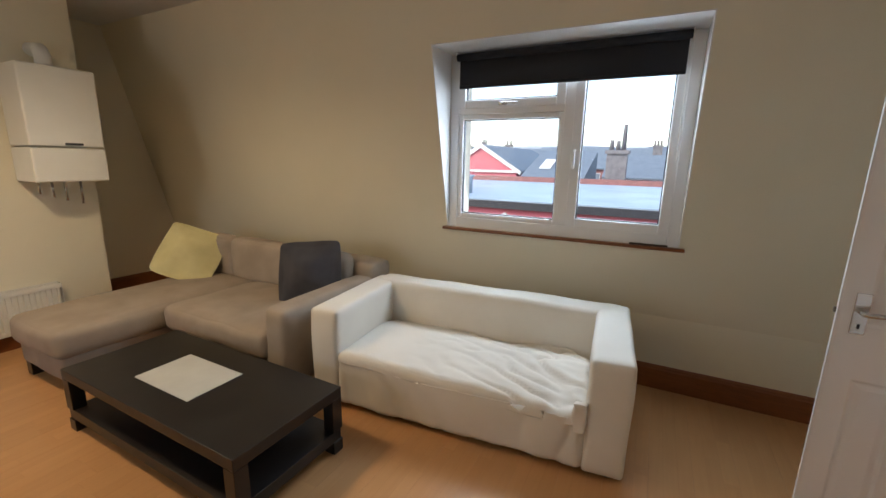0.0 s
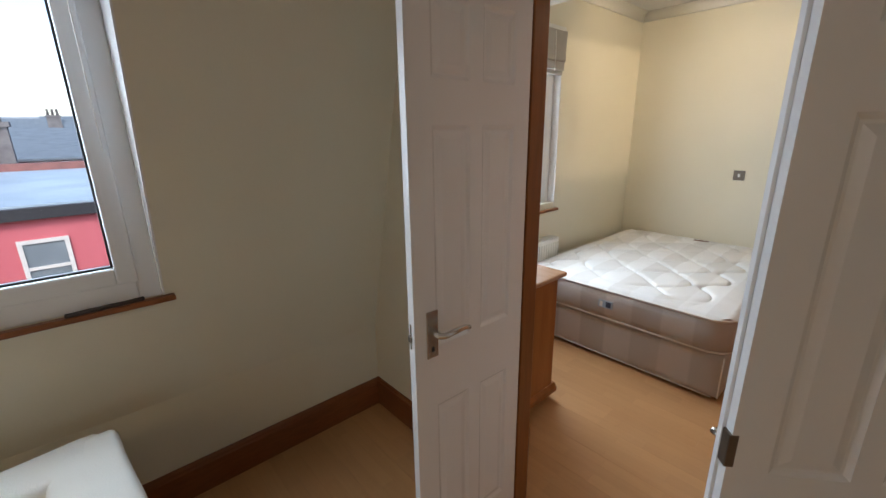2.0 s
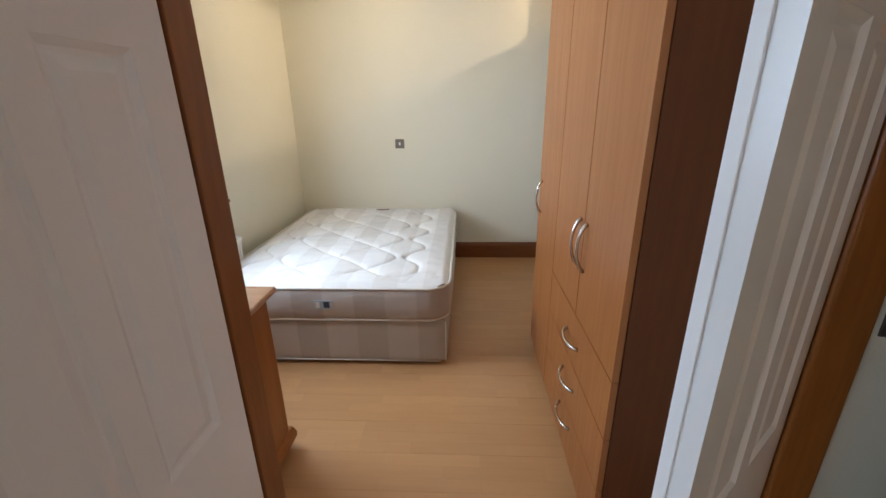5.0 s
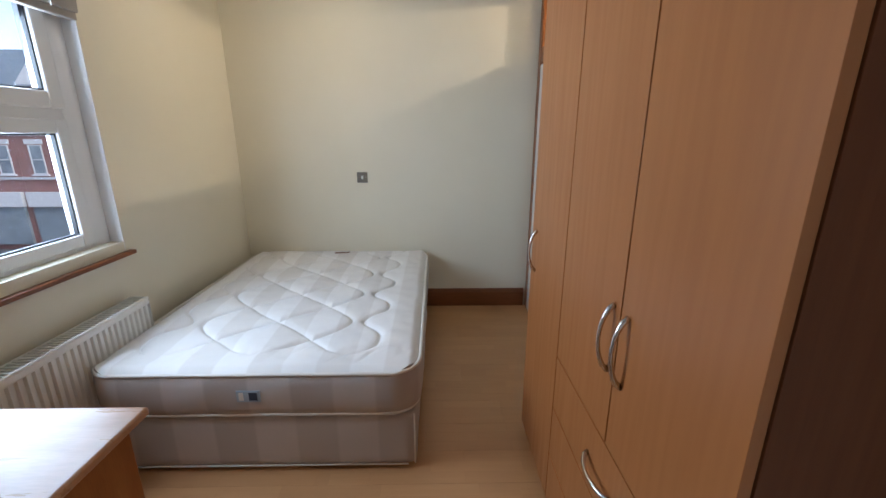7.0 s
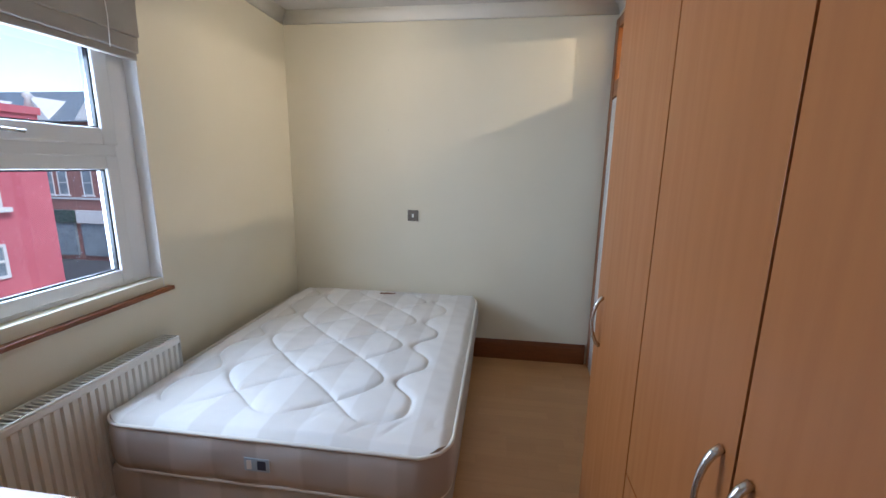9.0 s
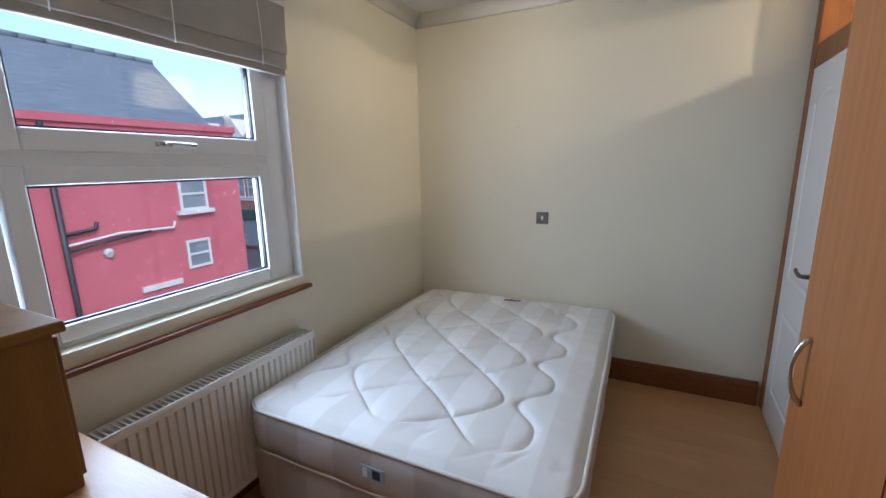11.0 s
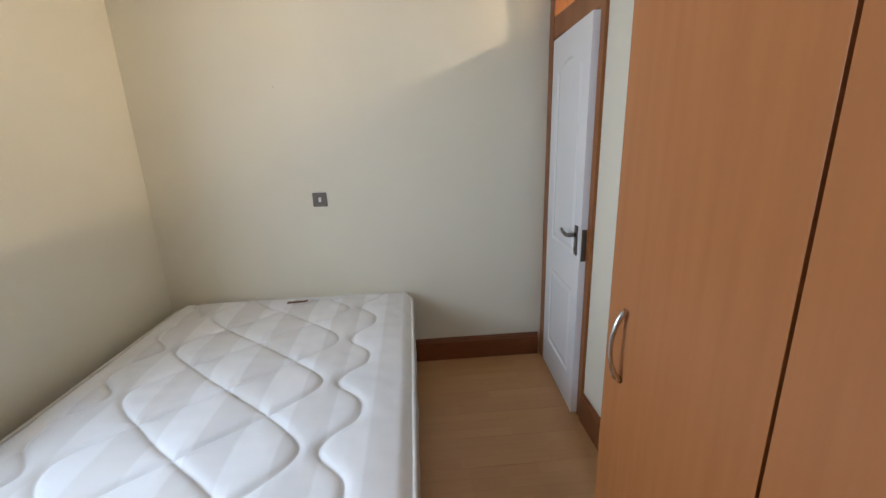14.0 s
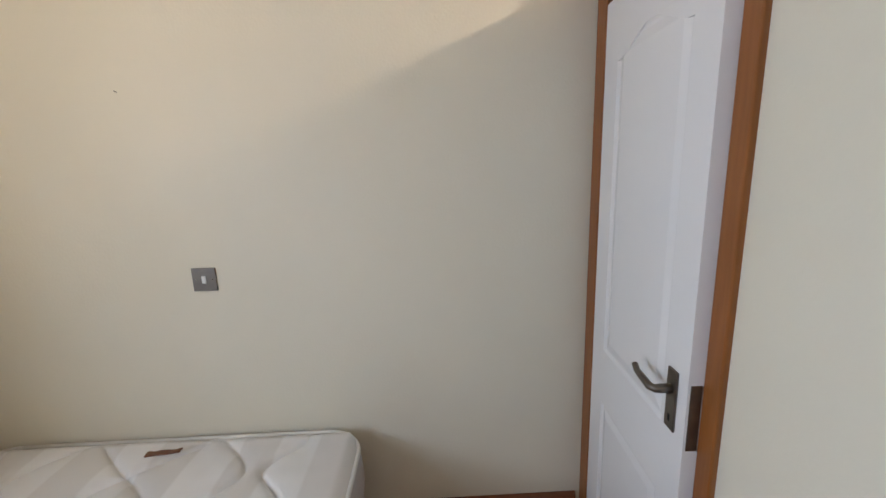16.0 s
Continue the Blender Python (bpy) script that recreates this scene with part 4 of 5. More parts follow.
# ---- living room things ----
def cover_sofa():
    """A compact two-seat sofa under a loose white cotton cover. Local: x along the front from one arm to the other, y to the back."""
    W, D, H, arm = 1.755, 0.86, 0.615, 0.19
    ob = thing("two_seat_sofa", "small two-seat sofa in a loose creased white cotton cover", "sofa", pose(0.207, 1.795, 0, 0, 0, 5.3) @ pose(-W, 0, 0))
    seat = soft_box(arm - 0.012, W - arm + 0.012, -0.006, D - 0.17, 0.03, 0.375, 0.045, 84, 0.008, 0.007, 4.0, 4.5)
    for v in seat.verts:
        side = min(1.0, max(0.0, (v.co.x - 0.45) / 0.8))
        if v.co.z > 0.31:
            ridge = abs(noise.noise(Vector((v.co.x * 5 + v.co.y * 9, v.co.y * 4 - v.co.x * 3, 1.5))))
            tuck = min(1.0, max(0.0, (v.co.y - 0.40) / 0.22))
            v.co.z -= 0.030 * (0.05 + 0.8 * side ** 2 + 0.5 * tuck * side) * max(0, 0.20 - ridge) / 0.20 * min(1, (v.co.z - 0.31) / 0.04)
            v.co.z -= 0.045 * side * max(0.0, 1 - v.co.y / 0.35)
            v.co.z += 0.009 * side * noise.noise(Vector((v.co.x * 11, v.co.y * 17, 3))) - 0.03 * tuck * tuck
        elif v.co.y < 0.1:
            v.co.y += 0.012 * max(0, 0.25 - abs(noise.noise(Vector((v.co.x * 6, v.co.z * 2.2 + v.co.x, 5))))) / 0.25
    part("seat", seat, COTTON, ob, "creased white seat cover")
    part("backrest", soft_box(0.04, W - 0.04, D - 0.20, D, 0.03, H + 0.006, 0.035, 16, 0.008, 0.010, 7.0, 3), COTTON, ob)
    part("arm", soft_box(0.0, arm, 0.0, D - 0.02, 0.03, H, 0.024, 16, 0.006, 0.007, 9.0, 4), COTTON, ob)
    part("arm", soft_box(W - arm, W, 0.0, D - 0.02, 0.03, H, 0.024, 16, 0.006, 0.007, 12.0, 4), COTTON, ob)
    flap = soft_box(W - arm - 0.055, W - arm + 0.004, -0.022, 0.012, 0.25, 0.40, 0.008, 10, 0.0, 0.016, 3.0, 18)
    part("loose_hem", flap, COTTON, ob, "untucked fold of the cotton cover")
    for x, y in ((0.07, 0.07), (W - 0.07, 0.07), (0.07, D - 0.09), (W - 0.07, D - 0.09)):
        part("leg", tube([(x, y, 0), (x, y, 0.05)], [0.018, 0.022], 10), BLACK, ob)
    return ob


cover_sofa()


def corner_sofa():
    """A fabric sofa with a chaise at one end."""
    ob = thing("corner_sofa", "taupe fabric corner sofa with chaise and dark feet", "sofa", pose(-3.52, 0.91, 0))
    X1, Y1 = 1.88, 1.73
    part("chaise_base", soft_box(0.02, 0.645, 0.03, Y1 - 0.1, 0.09, 0.26, 0.03, 12, 0.002, 0.004, 1.0), TAUPE, ob)
    part("chaise_cushion", soft_box(0.0, 0.665, 0.0, 1.42, 0.24, 0.43, 0.055, 18, 0.014, 0.008, 2.0, 4), TAUPE, ob)
    part("seat_base", soft_box(0.665, X1 - 0.16, 0.66, Y1 - 0.1, 0.09, 0.26, 0.03, 12, 0.002, 0.004, 3.0), TAUPE, ob)
    part("seat_cushion", soft_box(0.675, X1 - 0.17, 0.60, 1.42, 0.24, 0.43, 0.055, 18, 0.016, 0.012, 5.0, 5), TAUPE, ob)
    part("backrest", soft_box(0.02, X1, 1.46, Y1, 0.09, 0.70, 0.06, 14, 0.006, 0.006, 6.0), TAUPE, ob)
    for k, (a, b) in enumerate(((0.03, 0.40), (0.40, 1.08), (1.08, X1 - 0.18))):
        part("back_cushion", soft_box(a, b, 1.34, 1.50, 0.40, 0.77, 0.06, 14, 0.015, 0.008, 8.0 + k), TAUPE, ob)
    part("arm", soft_box(X1 - 0.18, X1, 0.62, Y1, 0.09, 0.60, 0.045, 14, 0.006, 0.005, 12.0), TAUPE, ob)
    for x, y in ((0.07, 0.08), (0.60, 0.08), (X1 - 0.09, 0.70), (0.07, Y1 - 0.1), (X1 - 0.09, Y1 - 0.1), (0.74, 0.72)):
        part("foot", boxed(x - 0.035, x + 0.035, y - 0.035, y + 0.035, 0.0, 0.10, bevel=0.004), BLACK, ob)
    return ob


corner_sofa()


def cushion(m, mat, label, size=0.44):
    ob = thing("cushion", label, "cushion", m)
    bm = soft_box(-size / 2, size / 2, -0.055, 0.055, -size / 2, size / 2, 0.022, 16, 0.045, 0.010, size * 10, 6)
    for v in bm.verts:
        a, b = v.co.x / (size / 2), v.co.z / (size / 2)
        k = max(abs(a), abs(b))
        v.co.y *= max(0.12, 1 - 0.85 * max(0, k - 0.25) / 0.75)
        v.co.x *= 1 - 0.07 * (1 - b * b) + 0.05 * b * b
        v.co.z *= 1 - 0.07 * (1 - a * a) + 0.05 * a * a
    part("cover", bm, mat, ob)
    return ob


cushion(pose(-3.38, 2.07, 0.635, -34, 20, 36), YELLOW, "pale yellow square cushion leaning on the sofa back")
cushion(pose(-2.02, 2.12, 0.640, -20, -5, 22), CHARCOAL, "charcoal square cushion leaning on the sofa back", 0.43)

table = thing("coffee_table", "low black-brown coffee table with lower shelf", "coffee table", pose(-1.81, 1.105, 0, 0, 0, -0.5))
TW, TD, TH = 1.40, 0.60, 0.355
part("tabletop", boxed(-TW / 2, TW / 2, -TD / 2, TD / 2, TH - 0.055, TH, bevel=0.003), BLACK, table)
part("shelf", boxed(-TW / 2 + 0.006, TW / 2 - 0.006, -TD / 2 + 0.006, TD / 2 - 0.006, 0.066, 0.125, bevel=0.002), BLACK, table)
for sx in (-1, 1):
    for sy in (-1, 1):
        cx, cy = sx * (TW / 2 - 0.032), sy * (TD / 2 - 0.032)
        part("leg", boxed(cx - 0.032, cx + 0.032, cy - 0.032, cy + 0.032, 0.0, 0.0655, bevel=0.002), BLACK, table)
        part("post", boxed(cx - 0.032, cx + 0.032, cy - 0.032, cy + 0.032, 0.1255, TH - 0.0555, bevel=0.002), BLACK, table)
mat_ob = thing("table_mat", "pale grey rectangular mat on the coffee table", "table mat", pose(-1.858, 1.095, TH, 0, 0, -0.5))
part("sheet", boxed(-0.225, 0.225, -0.145, 0.145, 0.0005, 0.004, bevel=0.001), PAPER, mat_ob)

# boiler with its flue, pipe boxing and radiator on the end wall
boiler = thing("wall_boiler", "white wall-mounted gas boiler with drop-down panel", "boiler", pose(X_BREAST, 1.255, 1.265))
part("casing", boxed(0.0, 0.33, 0.0, 0.45, 0.256, 0.815, bevel=0.012, segments=3), ENAMEL, boiler)
part("control_flap", boxed(0.0, 0.335, 0.0, 0.45, 0.0, 0.248, bevel=0.012, segments=3), ENAMEL, boiler, "yellowed white lower flap")
part("grip", boxed(0.3305, 0.337, 0.20, 0.31, 0.268, 0.284, bevel=0.002), RUBBER, boiler)
part("flue", tube([(0.16, 0.22, 0.815), (0.16, 0.22, 0.90), (0.13, 0.22, 0.94), (-0.02, 0.22, 0.96)], 0.05, 16), PLASTIC, boiler)
for k, y in enumerate((0.10, 0.18, 0.26, 0.36)):
    part("pipe", tube([(0.06, y, 0.0), (0.06, y, -0.10 - 0.03 * k)], 0.009, 8), CHROME, boiler)
radiator("radiator", pose(X_BREAST + 0.08, 0.42, 0.13, 0, 0, 90), 0.95, 0.33, "white enamelled panel radiator on the living room end wall")

# lobby ceiling light seen through the fanlight
lob = thing("ceiling_light", "small round glass ceiling light in the lobby", "ceiling light", pose(4.20, -0.35, 2.62))
part("base", tube([(0, 0, 0), (0, 0, -0.03)], 0.07, 20), CHROME, lob)
part("bulb", tube([(0, 0, -0.03), (0, 0, -0.05), (0, 0, -0.075), (0, 0, -0.09)], [0.015, 0.028, 0.028, 0.012], 14), BULB, lob)
lamp("lobby_lamp", "POINT", pose(4.20, -0.35, 2.49), 32, (1.0, 0.80, 0.56), shadow_soft_size=0.02)

# pendant of the living room
pend = thing("ceiling_light", "round white glass ceiling light", "ceiling light", pose(-2.4, 0.45, Z_LIV))
part("base", tube([(0, 0, 0), (0, 0, -0.025)], 0.10, 24), CHROME, pend)
GLOBE = glow_material("warm_globe", (1.0, 0.82, 0.55), 4)
globe = bmesh.new()
bmesh.ops.create_uvsphere(globe, u_segments=24, v_segments=12, radius=0.13)
for v in globe.verts:
    v.co.z = v.co.z * 0.55 - 0.08
for f in globe.faces:
    f.smooth = True
part("globe", globe, GLOBE, pend)
lamp("living_lamp", "SPOT", look((-2.4, 0.45, Z_LIV - 0.26), (-2.55, 0.95, 0.0)), 30, (1.0, 0.78, 0.50), shadow_soft_size=0.10, spot_size=radians(146), spot_blend=0.9)

# ---- outside ----
RENDER_RED = material("red_painted_render", (0.52, 0.125, 0.15), (0.45, 0.10, 0.125), scale=0.7, rough=0.8, bump=0.2, fine=12)
SLATE = material("grey_slate", (0.155, 0.185, 0.21), (0.11, 0.135, 0.16), scale=2, stretch=(1, 6, 6), rough=0.6, bump=0.3, fine=10)
# grey felt with the sky's reflection painted in as a pale blue tone
FELT = material("sky_tinted_roof_felt", (0.34, 0.42, 0.48), (0.27, 0.34, 0.40), scale=0.5, rough=0.45, bump=0.1)
BRICK = material("weathered_brick", (0.28, 0.12, 0.105), (0.21, 0.10, 0.09), scale=3, rough=0.9, bump=0.3, fine=14)
# chimney brick and pots, greyed in colour for the haze over the rooftops
STACK = material("haze_grey_chimney_brick", (0.19, 0.18, 0.18), (0.14, 0.13, 0.135), scale=3, rough=0.9, bump=0.3, fine=14)
STONE = material("white_stone_trim", (0.62, 0.60, 0.58), (0.55, 0.53, 0.52), rough=0.7)
ASPHALT = material("asphalt", (0.07, 0.07, 0.075), (0.05, 0.05, 0.055), scale=1.0, rough=0.85, bump=0.3, fine=30)
PANE = material("house_window_glass", (0.16, 0.19, 0.22), (0.24, 0.28, 0.31), scale=1.2, rough=0.12)
IRON = material("black_iron_pipe", (0.03, 0.03, 0.035), rough=0.5)
# distance haze mixed into the hillside's own colour
HAZE = material("haze_coloured_hillside", (0.27, 0.30, 0.33), (0.33, 0.35, 0.36), scale=0.08, rough=0.9, bump=0)
SHOP = material("dark_green_shopfront", (0.03, 0.07, 0.06), (0.04, 0.06, 0.06), rough=0.4)
GROUND_Z = -6.5

structure("ground", boxed(-900, 900, 3.6, 1500, GROUND_Z - 0.1, GROUND_Z), ASPHALT, "grey asphalt street and ground", "ground")


def house_window(parent, x0, x1, y, z0, z1, sill=True, out=-1, axis="y"):
    """A sash window on a wall face: frame, meeting rail, pane, sill. The face is at y (or at x, for axis x)."""
    def b(bm, a0, a1, d0, d1, c0, c1):
        lo, hi = sorted((y + out * d0, y + out * d1))
        return box(bm, a0, a1, lo, hi, c0, c1) if axis == "y" else box(bm, lo, hi, a0, a1, c0, c1)
    frame_mesh = bmesh.new()
    f, zm = 0.07, (z0 + z1) / 2
    for s in ((x0, x0 + f, z0, z1), (x1 - f, x1, z0, z1), (x0 + f, x1 - f, z0, z0 + f), (x0 + f, x1 - f, z1 - f, z1), (x0 + f, x1 - f, zm - 0.03, zm + 0.03)):
        b(frame_mesh, s[0], s[1], 0.001, 0.05, s[2], s[3])
    win = part("window", frame_mesh, STONE, parent)
    part("pane", b(bmesh.new(), x0 + f, x1 - f, 0.003, 0.02, z0 + f, z1 - f), PANE, win)
    if sill:
        part("sill", b(bmesh.new(), x0 - 0.12, x1 + 0.12, 0.001, 0.14, z0 - 0.11, z0 - 0.002), STONE, win)
    return win


def gabled_roof(x0, x1, y0, y1, z, ridge, thick=0.12):
    """Ridge along x."""
    ym = (y0 + y1) / 2
    return prism(bmesh.new(), [(y0 - 0.2, z), (ym, z + ridge), (y1 + 0.2, z), (y1 + 0.2, z - thick), (ym, z + ridge - thick), (y0 - 0.2, z - thick)], "x", x0, x1)


def chimney(parent, x, y, z0, z1, w=0.9, d=0.5, pots=3):
    st = part("chimney", boxed(x - w / 2, x + w / 2, y - d / 2, y + d / 2, z0, z1 - 0.15), STACK, parent)
    part("cap", boxed(x - w / 2 - 0.06, x + w / 2 + 0.06, y - d / 2 - 0.06, y + d / 2 + 0.06, z1 - 0.1495, z1), STACK, st)
    for k in range(pots):
        px = x - w / 2 + w * (k + 0.5) / pots
        part("pot", tube([(px, y, z1), (px, y, z1 + 0.45), (px, y, z1 + 0.5)], [0.11, 0.085, 0.10], 10), STACK, st)


# red house across the yard
red = thing("red_house", "red painted rendered house with slate roof and sash windows", "house")
part("wall", boxed(3.4, 10.75, 13.0, 18.0, GROUND_Z, 2.62), RENDER_RED, red)
part("parapet", boxed(3.3, 10.80, 12.94, 13.2, 2.62, 2.80), RENDER_RED, red)
part("roof", gabled_roof(3.2, 10.15, 13.35, 17.8, 2.80, 2.05), SLATE, red, "blue-grey slate roof")
for k in range(13):
    part("ridge_tile", tube([(3.3 + 0.53 * k, 15.575, 4.84), (3.3 + 0.53 * k + 0.5, 15.575, 4.84)], 0.10, 8), SLATE, red)
part("finial", tube([(10.66, 13.08, 2.80), (10.66, 13.08, 3.0), (10.66, 13.08, 3.08), (10.66, 13.08, 3.2)], [0.10, 0.06, 0.12, 0.03], 10), STONE, red)
house_window(red, 8.80, 9.62, 13.0, 0.40, 1.32)
house_window(red, 8.80, 9.52, 13.0, -1.28, -0.46, sill=False)
house_window(red, 5.2, 6.0, 13.0, -4.5, -3.3)
part("drainpipe", tube([(6.08, 12.92, 2.6), (6.08, 12.92, GROUND_Z)], 0.06, 10), IRON, red)
part("waste_pipe", tube([(6.1, 12.92, -0.12), (7.2, 12.92, 0.02), (8.5, 12.92, -0.02), (8.55, 12.92, 0.15)], 0.035, 8), STONE, red)
part("waste_pipe", tube([(6.1, 12.9, -0.25), (7.0, 12.9, -0.12), (7.9, 12.9, -0.02)], 0.03, 8), IRON, red)
part("waste_pipe", tube([(6.1, 12.92, 0.14), (6.7, 12.92, 0.20), (6.75, 12.92, 0.36)], 0.045, 8), IRON, red)
part("lamp", tube([(6.9, 12.99, -0.42), (6.9, 12.9, -0.45)], [0.12, 0.08], 12), STONE, red)
part("lintel", boxed(7.5, 8.55, 12.93, 12.998, -1.62, -1.48), STONE, red)

# long flat-roofed red block in front of the dormer window
block = thing("red_block", "long red rendered block with grey felt flat roof", "building")
part("wall", boxed(-16, 3.2, 12.0, 25.0, GROUND_Z, 0.08), RENDER_RED, block)
part("gutter", boxed(-16.1, 3.2, 11.86, 12.02, 0.08, 0.30), IRON, block)
part("roof", boxed(-16, 3.15, 12.02, 25.0, 0.0805, 0.34), FELT, block, "grey felt flat roof, coloured pale blue for reflected sky")
part("upstand", boxed(-16, 3.15, 24.4, 25.0, 0.34, 0.62), BRICK, block)
for x in (-2.02, -0.86):
    house_window(block, x, x + 0.75, 12.0, -1.45, -0.32, sill=False)
part("lamp", tube([(-3.85, 12.0, -0.14), (-3.85, 11.9, -0.14)], [0.10, 0.07], 12), STONE, block)
vent = thing("roof_vent", "pale metal roof vent box on the flat roof", "roof vent")
part("housing", boxed(-6.9, -6.2, 13.2, 13.9, 0.34, 0.75, bevel=0.03), STONE, vent)
part("cowl", tube([(-5.9, 13.8, 0.34), (-5.9, 13.8, 0.9), (-5.9, 13.8, 1.0)], [0.16, 0.16, 0.26], 12), FELT, vent)

# gabled red house behind the flat roof
gable = thing("gabled_house", "red gabled house with white bargeboards and slate roof", "house")
gb = bmesh.new()
prism(gb, [(-12.8, GROUND_Z), (-12.8, 0.95), (-10.4, 2.45), (-7.9, 0.95), (-7.9, GROUND_Z)], "y", 26.0, 38.0)
part("wall", gb, RENDER_RED, gable)
rf = bmesh.new()
prism(rf, [(-13.1, 0.90), (-10.4, 2.62), (-7.6, 0.90), (-7.6, 0.75), (-10.4, 2.46), (-13.1, 0.75)], "y", 26.2, 38.5)
part("roof", rf, SLATE, gable)
bb = bmesh.new()
prism(bb, [(-13.1, 0.90), (-10.4, 2.64), (-7.6, 0.90), (-7.6, 0.66), (-10.4, 2.36), (-13.1, 0.66)], "y", 25.85, 25.98)
part("bargeboard", bb, STONE, gable)
part("fascia", boxed(-12.8, -7.9, 25.9, 25.98, 0.80, 0.94), STONE, gable)


def terrace_house(x, y, width, depth, eave, ridge, wall, label, pots=3):
    ob = thing("terraced_house", label, "house", pose(x, y, 0), group="rooftops beyond the yard")
    part("wall", boxed(0, width, 0, depth, GROUND_Z, eave), wall, ob)
    part("roof", gabled_roof(0.0, width, 0, depth, eave, ridge), SLATE, ob)
    if pots:
        chimney(ob, width - 0.5, depth * 0.45, eave + ridge * 0.5, eave + ridge + 0.25 + 0.15 * pots, pots=pots)
    for k in range(2):
        cx = width * (0.25 + 0.5 * k)
        house_window(ob, cx - 0.5, cx + 0.5, 0.0, eave - 1.9, eave - 0.5)
    return ob


rng = random.Random(4)
for row, (y, eave, ridge) in enumerate(((33, 0.3, 1.7), (47, 0.9, 2.0), (66, 1.6, 2.3))):
    x = -34 - 8 * row
    while x < 12 + 3 * row:
        wdt = rng.uniform(4.6, 6.4)
        if not (row == 0 and -14 < x < -6.5):
            terrace_house(x, y + rng.uniform(-0.6, 0.6), wdt, 8.0, eave + rng.uniform(-0.25, 0.3), ridge, rng.choice((BRICK, STONE, BRICK)), "far terraced house with slate roof and chimney stack", rng.choice((0, 0, 0, 2, 3)))
        x += wdt + 0.02
# roof windows on the slope nearest the flat roof
sky_roof = thing("lean_to_roof", "slate lean-to roof with white roof windows", "roof")
part("slope", prism(bmesh.new(), [(25.2, 0.62), (30.5, 2.3), (30.5, 0.3), (25.2, 0.3)], "x", -7.4, -3.6), SLATE, sky_roof)
for x in (-6.6, -5.4):
    part("roof_window", prism(bmesh.new(), [(26.6, 1.09), (28.4, 1.66), (28.4, 1.72), (26.6, 1.15)], "x", x, x + 0.7), STONE, sky_roof)
stack = thing("chimney_stack", "brick chimney stack with tall clay pots", "chimney")
part("stack", boxed(-2.55, -1.45, 26.0, 26.7, 0.0, 2.05), STACK, stack)
part("cap", boxed(-2.65, -1.35, 25.9, 26.8, 2.051, 2.25), STACK, stack)
for k, (px, h) in enumerate(((-2.35, 0.5), (-2.0, 0.45), (-1.70, 1.35))):
    part("pot", tube([(px, 26.35, 2.25), (px, 26.35, 2.25 + h), (px, 26.35, 2.33 + h)], [0.14, 0.10, 0.12], 10), STACK, stack)

# far hillside, its distance haze painted as a pale blue-grey base colour
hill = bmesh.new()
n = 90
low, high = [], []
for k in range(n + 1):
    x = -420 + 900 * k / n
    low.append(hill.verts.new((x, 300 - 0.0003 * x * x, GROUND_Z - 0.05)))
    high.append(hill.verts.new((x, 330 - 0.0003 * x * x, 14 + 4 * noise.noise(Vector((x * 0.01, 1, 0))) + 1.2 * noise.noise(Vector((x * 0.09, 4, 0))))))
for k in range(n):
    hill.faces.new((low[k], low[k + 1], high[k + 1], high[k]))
structure("backdrop", hill, HAZE, "far hillside above the rooftops, coloured pale for distance haze", "hillside")


# brick shopping terrace across the street
def brick_bay(y0, k):
    ob = thing("brick_terrace", "red brick terrace bay with white bands above a shop", "building", pose(30, y0, 0), group="street terrace")
    w = 5.2
    part("wall", boxed(0, 9, 0, w, GROUND_Z, 4.4), BRICK, ob)
    part("roof", prism(bmesh.new(), [(-0.3, 4.4), (4.5, 7.4), (9.3, 4.4)], "y", 0, w), SLATE, ob)
    part("gable", prism(bmesh.new(), [(1.0, 4.4), (w - 1.0, 4.4), (w / 2, 6.3)], "x", -0.1, 3.0), STONE, ob)
    for z in (1.35, 3.95, -1.55):
        part("band", boxed(-0.08, -0.001, 0.0, w, z, z + 0.16), STONE, ob)
    for z0, z1 in ((-1.2, 0.75), (1.9, 3.6)):
        for c in (0.9, 2.2, 3.9):
            house_window(ob, c - 0.45, c + 0.45, 0.0, z0, z1, axis="x")
            part("lintel", boxed(-0.07, -0.001, c - 0.6, c + 0.6, z1 + 0.05, z1 + 0.36), STONE, ob)
    part("shop_sign", boxed(-0.35, -0.09, 0.15, w - 0.15, -3.4, -2.4), (STONE, SHOP, STONE)[k % 3], ob)
    part("shop_window", boxed(-0.2, -0.002, 0.3, w - 0.3, GROUND_Z + 0.4, -3.45), PANE, ob)
    return ob


for k in range(7):
    brick_bay(14.0 + 5.22 * k, k)


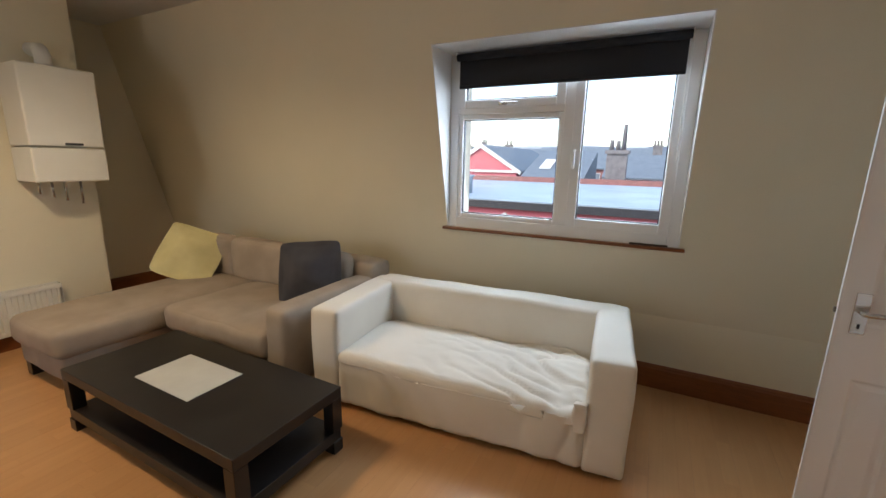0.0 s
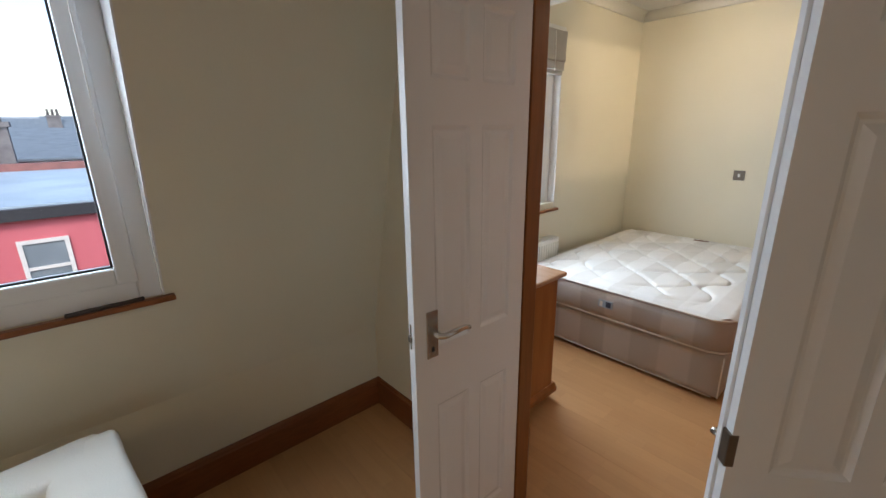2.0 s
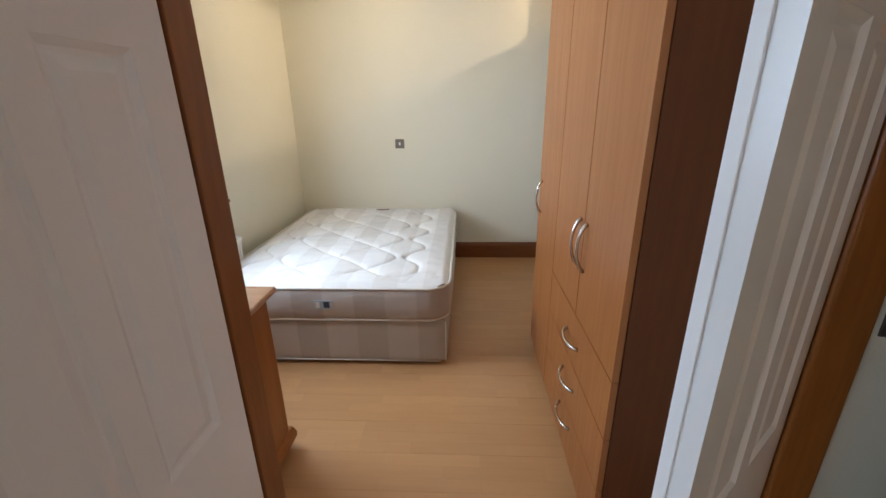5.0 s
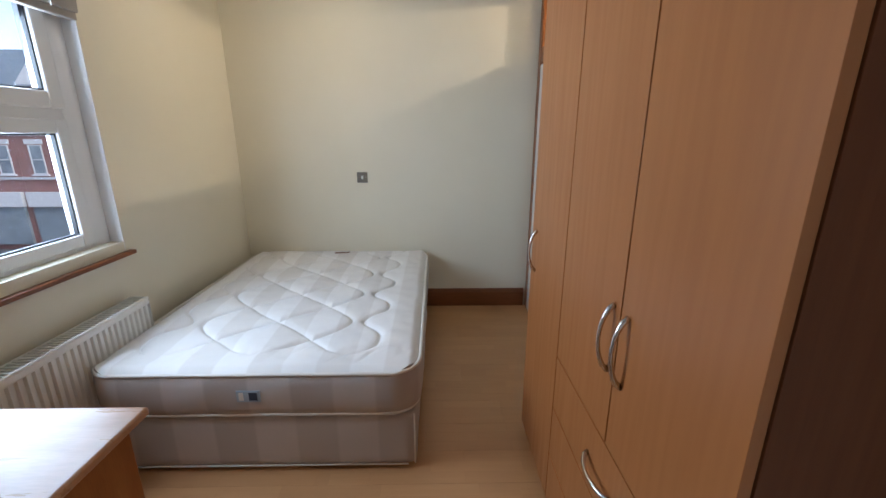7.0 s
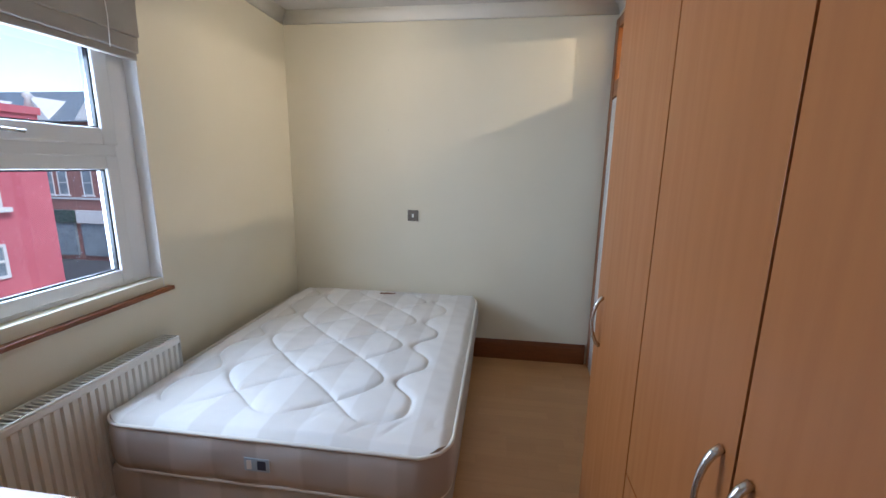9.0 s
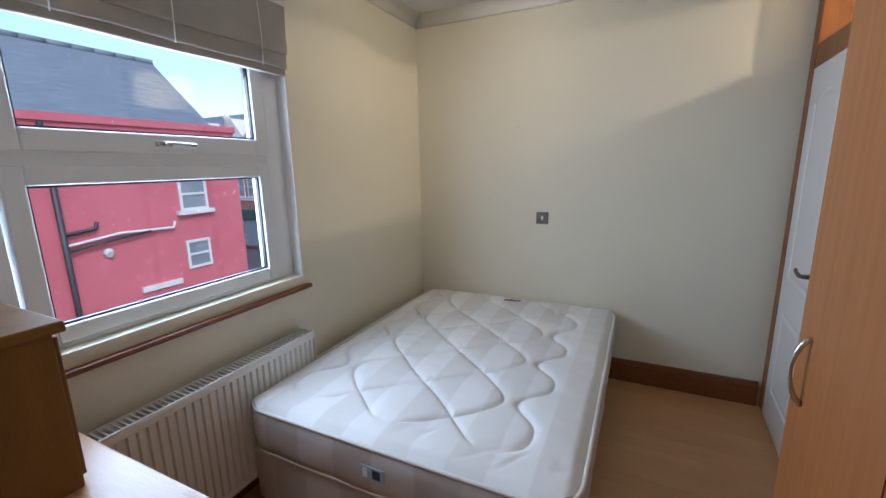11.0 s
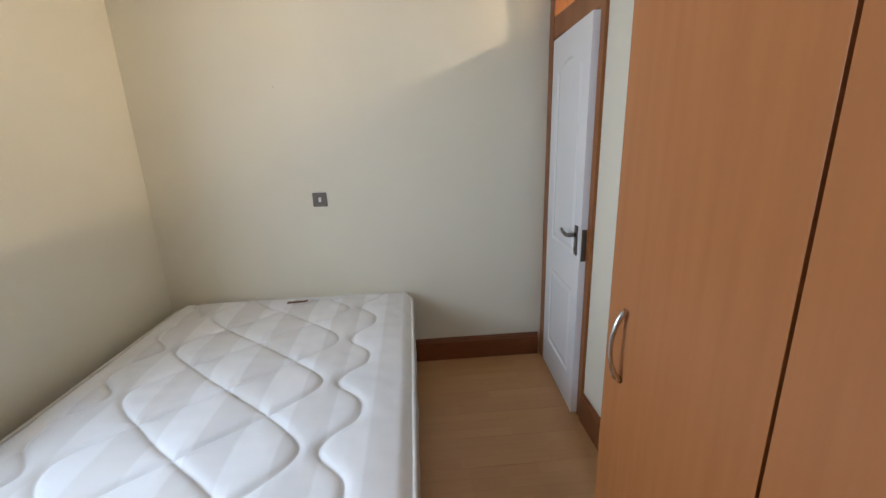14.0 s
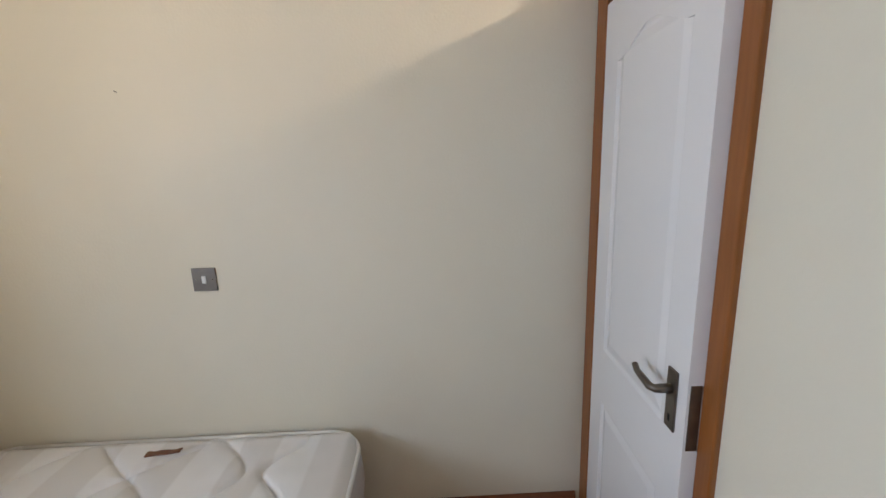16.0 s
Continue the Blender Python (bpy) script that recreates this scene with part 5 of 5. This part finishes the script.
# ---- floor planks ----
def plank_material():
    """Three-strip beech laminate: each plank carries staggered strips."""
    m = bpy.data.materials["beech_strip_laminate"]
    nodes, links = m.node_tree.nodes, m.node_tree.links
    shader = nodes["Principled BSDF"]
    plain = shader.inputs["Base Color"].links[0].from_socket
    place, info = nodes.new("ShaderNodeTexCoord"), nodes.new("ShaderNodeObjectInfo")
    split, join = nodes.new("ShaderNodeSeparateXYZ"), nodes.new("ShaderNodeCombineXYZ")
    links.new(place.outputs["Object"], split.inputs[0])
    slide = nodes.new("ShaderNodeMath")
    slide.operation = "MULTIPLY_ADD"
    slide.inputs[1].default_value = 5.0
    links.new(info.outputs["Random"], slide.inputs[0])
    links.new(split.outputs["Y"], slide.inputs[2])
    links.new(slide.outputs[0], join.inputs["X"])
    links.new(split.outputs["X"], join.inputs["Y"])
    strips = nodes.new("ShaderNodeTexBrick")
    strips.offset, strips.offset_frequency = 0.37, 2
    strips.inputs["Color1"].default_value, strips.inputs["Color2"].default_value, strips.inputs["Mortar"].default_value = (1, 1, 1, 1), (0.80, 0.76, 0.70, 1), (0.6, 0.5, 0.42, 1)
    for key, value in (("Scale", 1.0), ("Mortar Size", 0.0006), ("Mortar Smooth", 0.0), ("Bias", -0.1), ("Brick Width", 0.43), ("Row Height", 0.0643)):
        strips.inputs[key].default_value = value
    links.new(join.outputs[0], strips.inputs["Vector"])
    mix = nodes.new("ShaderNodeMix")
    mix.data_type, mix.blend_type = "RGBA", "MULTIPLY"
    mix.inputs["Factor"].default_value = 0.4
    links.new(plain, mix.inputs["A"])
    links.new(strips.outputs["Color"], mix.inputs["B"])
    links.new(mix.outputs["Result"], shader.inputs["Base Color"])
    return m


plank_material()
floor_ob = bpy.data.objects["floor"]
PLANK_W, PLANK_L = 0.193, 1.285
plank_meshes = {}


def plank(x, y0, y1):
    key = round(y1 - y0, 3)
    if key not in plank_meshes:
        bm = bmesh.new()
        c = 0.0006
        outline = [(0.0001, -0.0085), (0.0001, -c), (0.0001 + c, 0), (PLANK_W - 0.0001 - c, 0), (PLANK_W - 0.0001, -c), (PLANK_W - 0.0001, -0.0085)]
        prism(bm, outline, "y", 0.0001, key - 0.0001)
        me = bpy.data.meshes.new("plank")
        bm.to_mesh(me)
        bm.free()
        me.materials.append(FLOORING)
        plank_meshes[key] = me
    ob = new("plank", plank_meshes[key])
    ob.parent = floor_ob
    ob.location = (x, y0, 0)


column = 0
x = X_LEFT
while x < X_FAR:
    lo, hi = (Y_BACK, KNEE_Y) if x + PLANK_W < X_WALL + 0.2 else (0.55, 2.06) if x < X_BED - 0.1 else (-0.9 if 3.3 < x < 4.5 else Y_SIDE, Y_WIN)
    y = lo - (column % 3) * 0.42
    while y < hi:
        a, b = max(y, lo), min(y + PLANK_L, hi)
        if b - a > 0.02:
            plank(x, round(a, 3), round(b, 3))
        y += PLANK_L
    x += PLANK_W
    column += 1
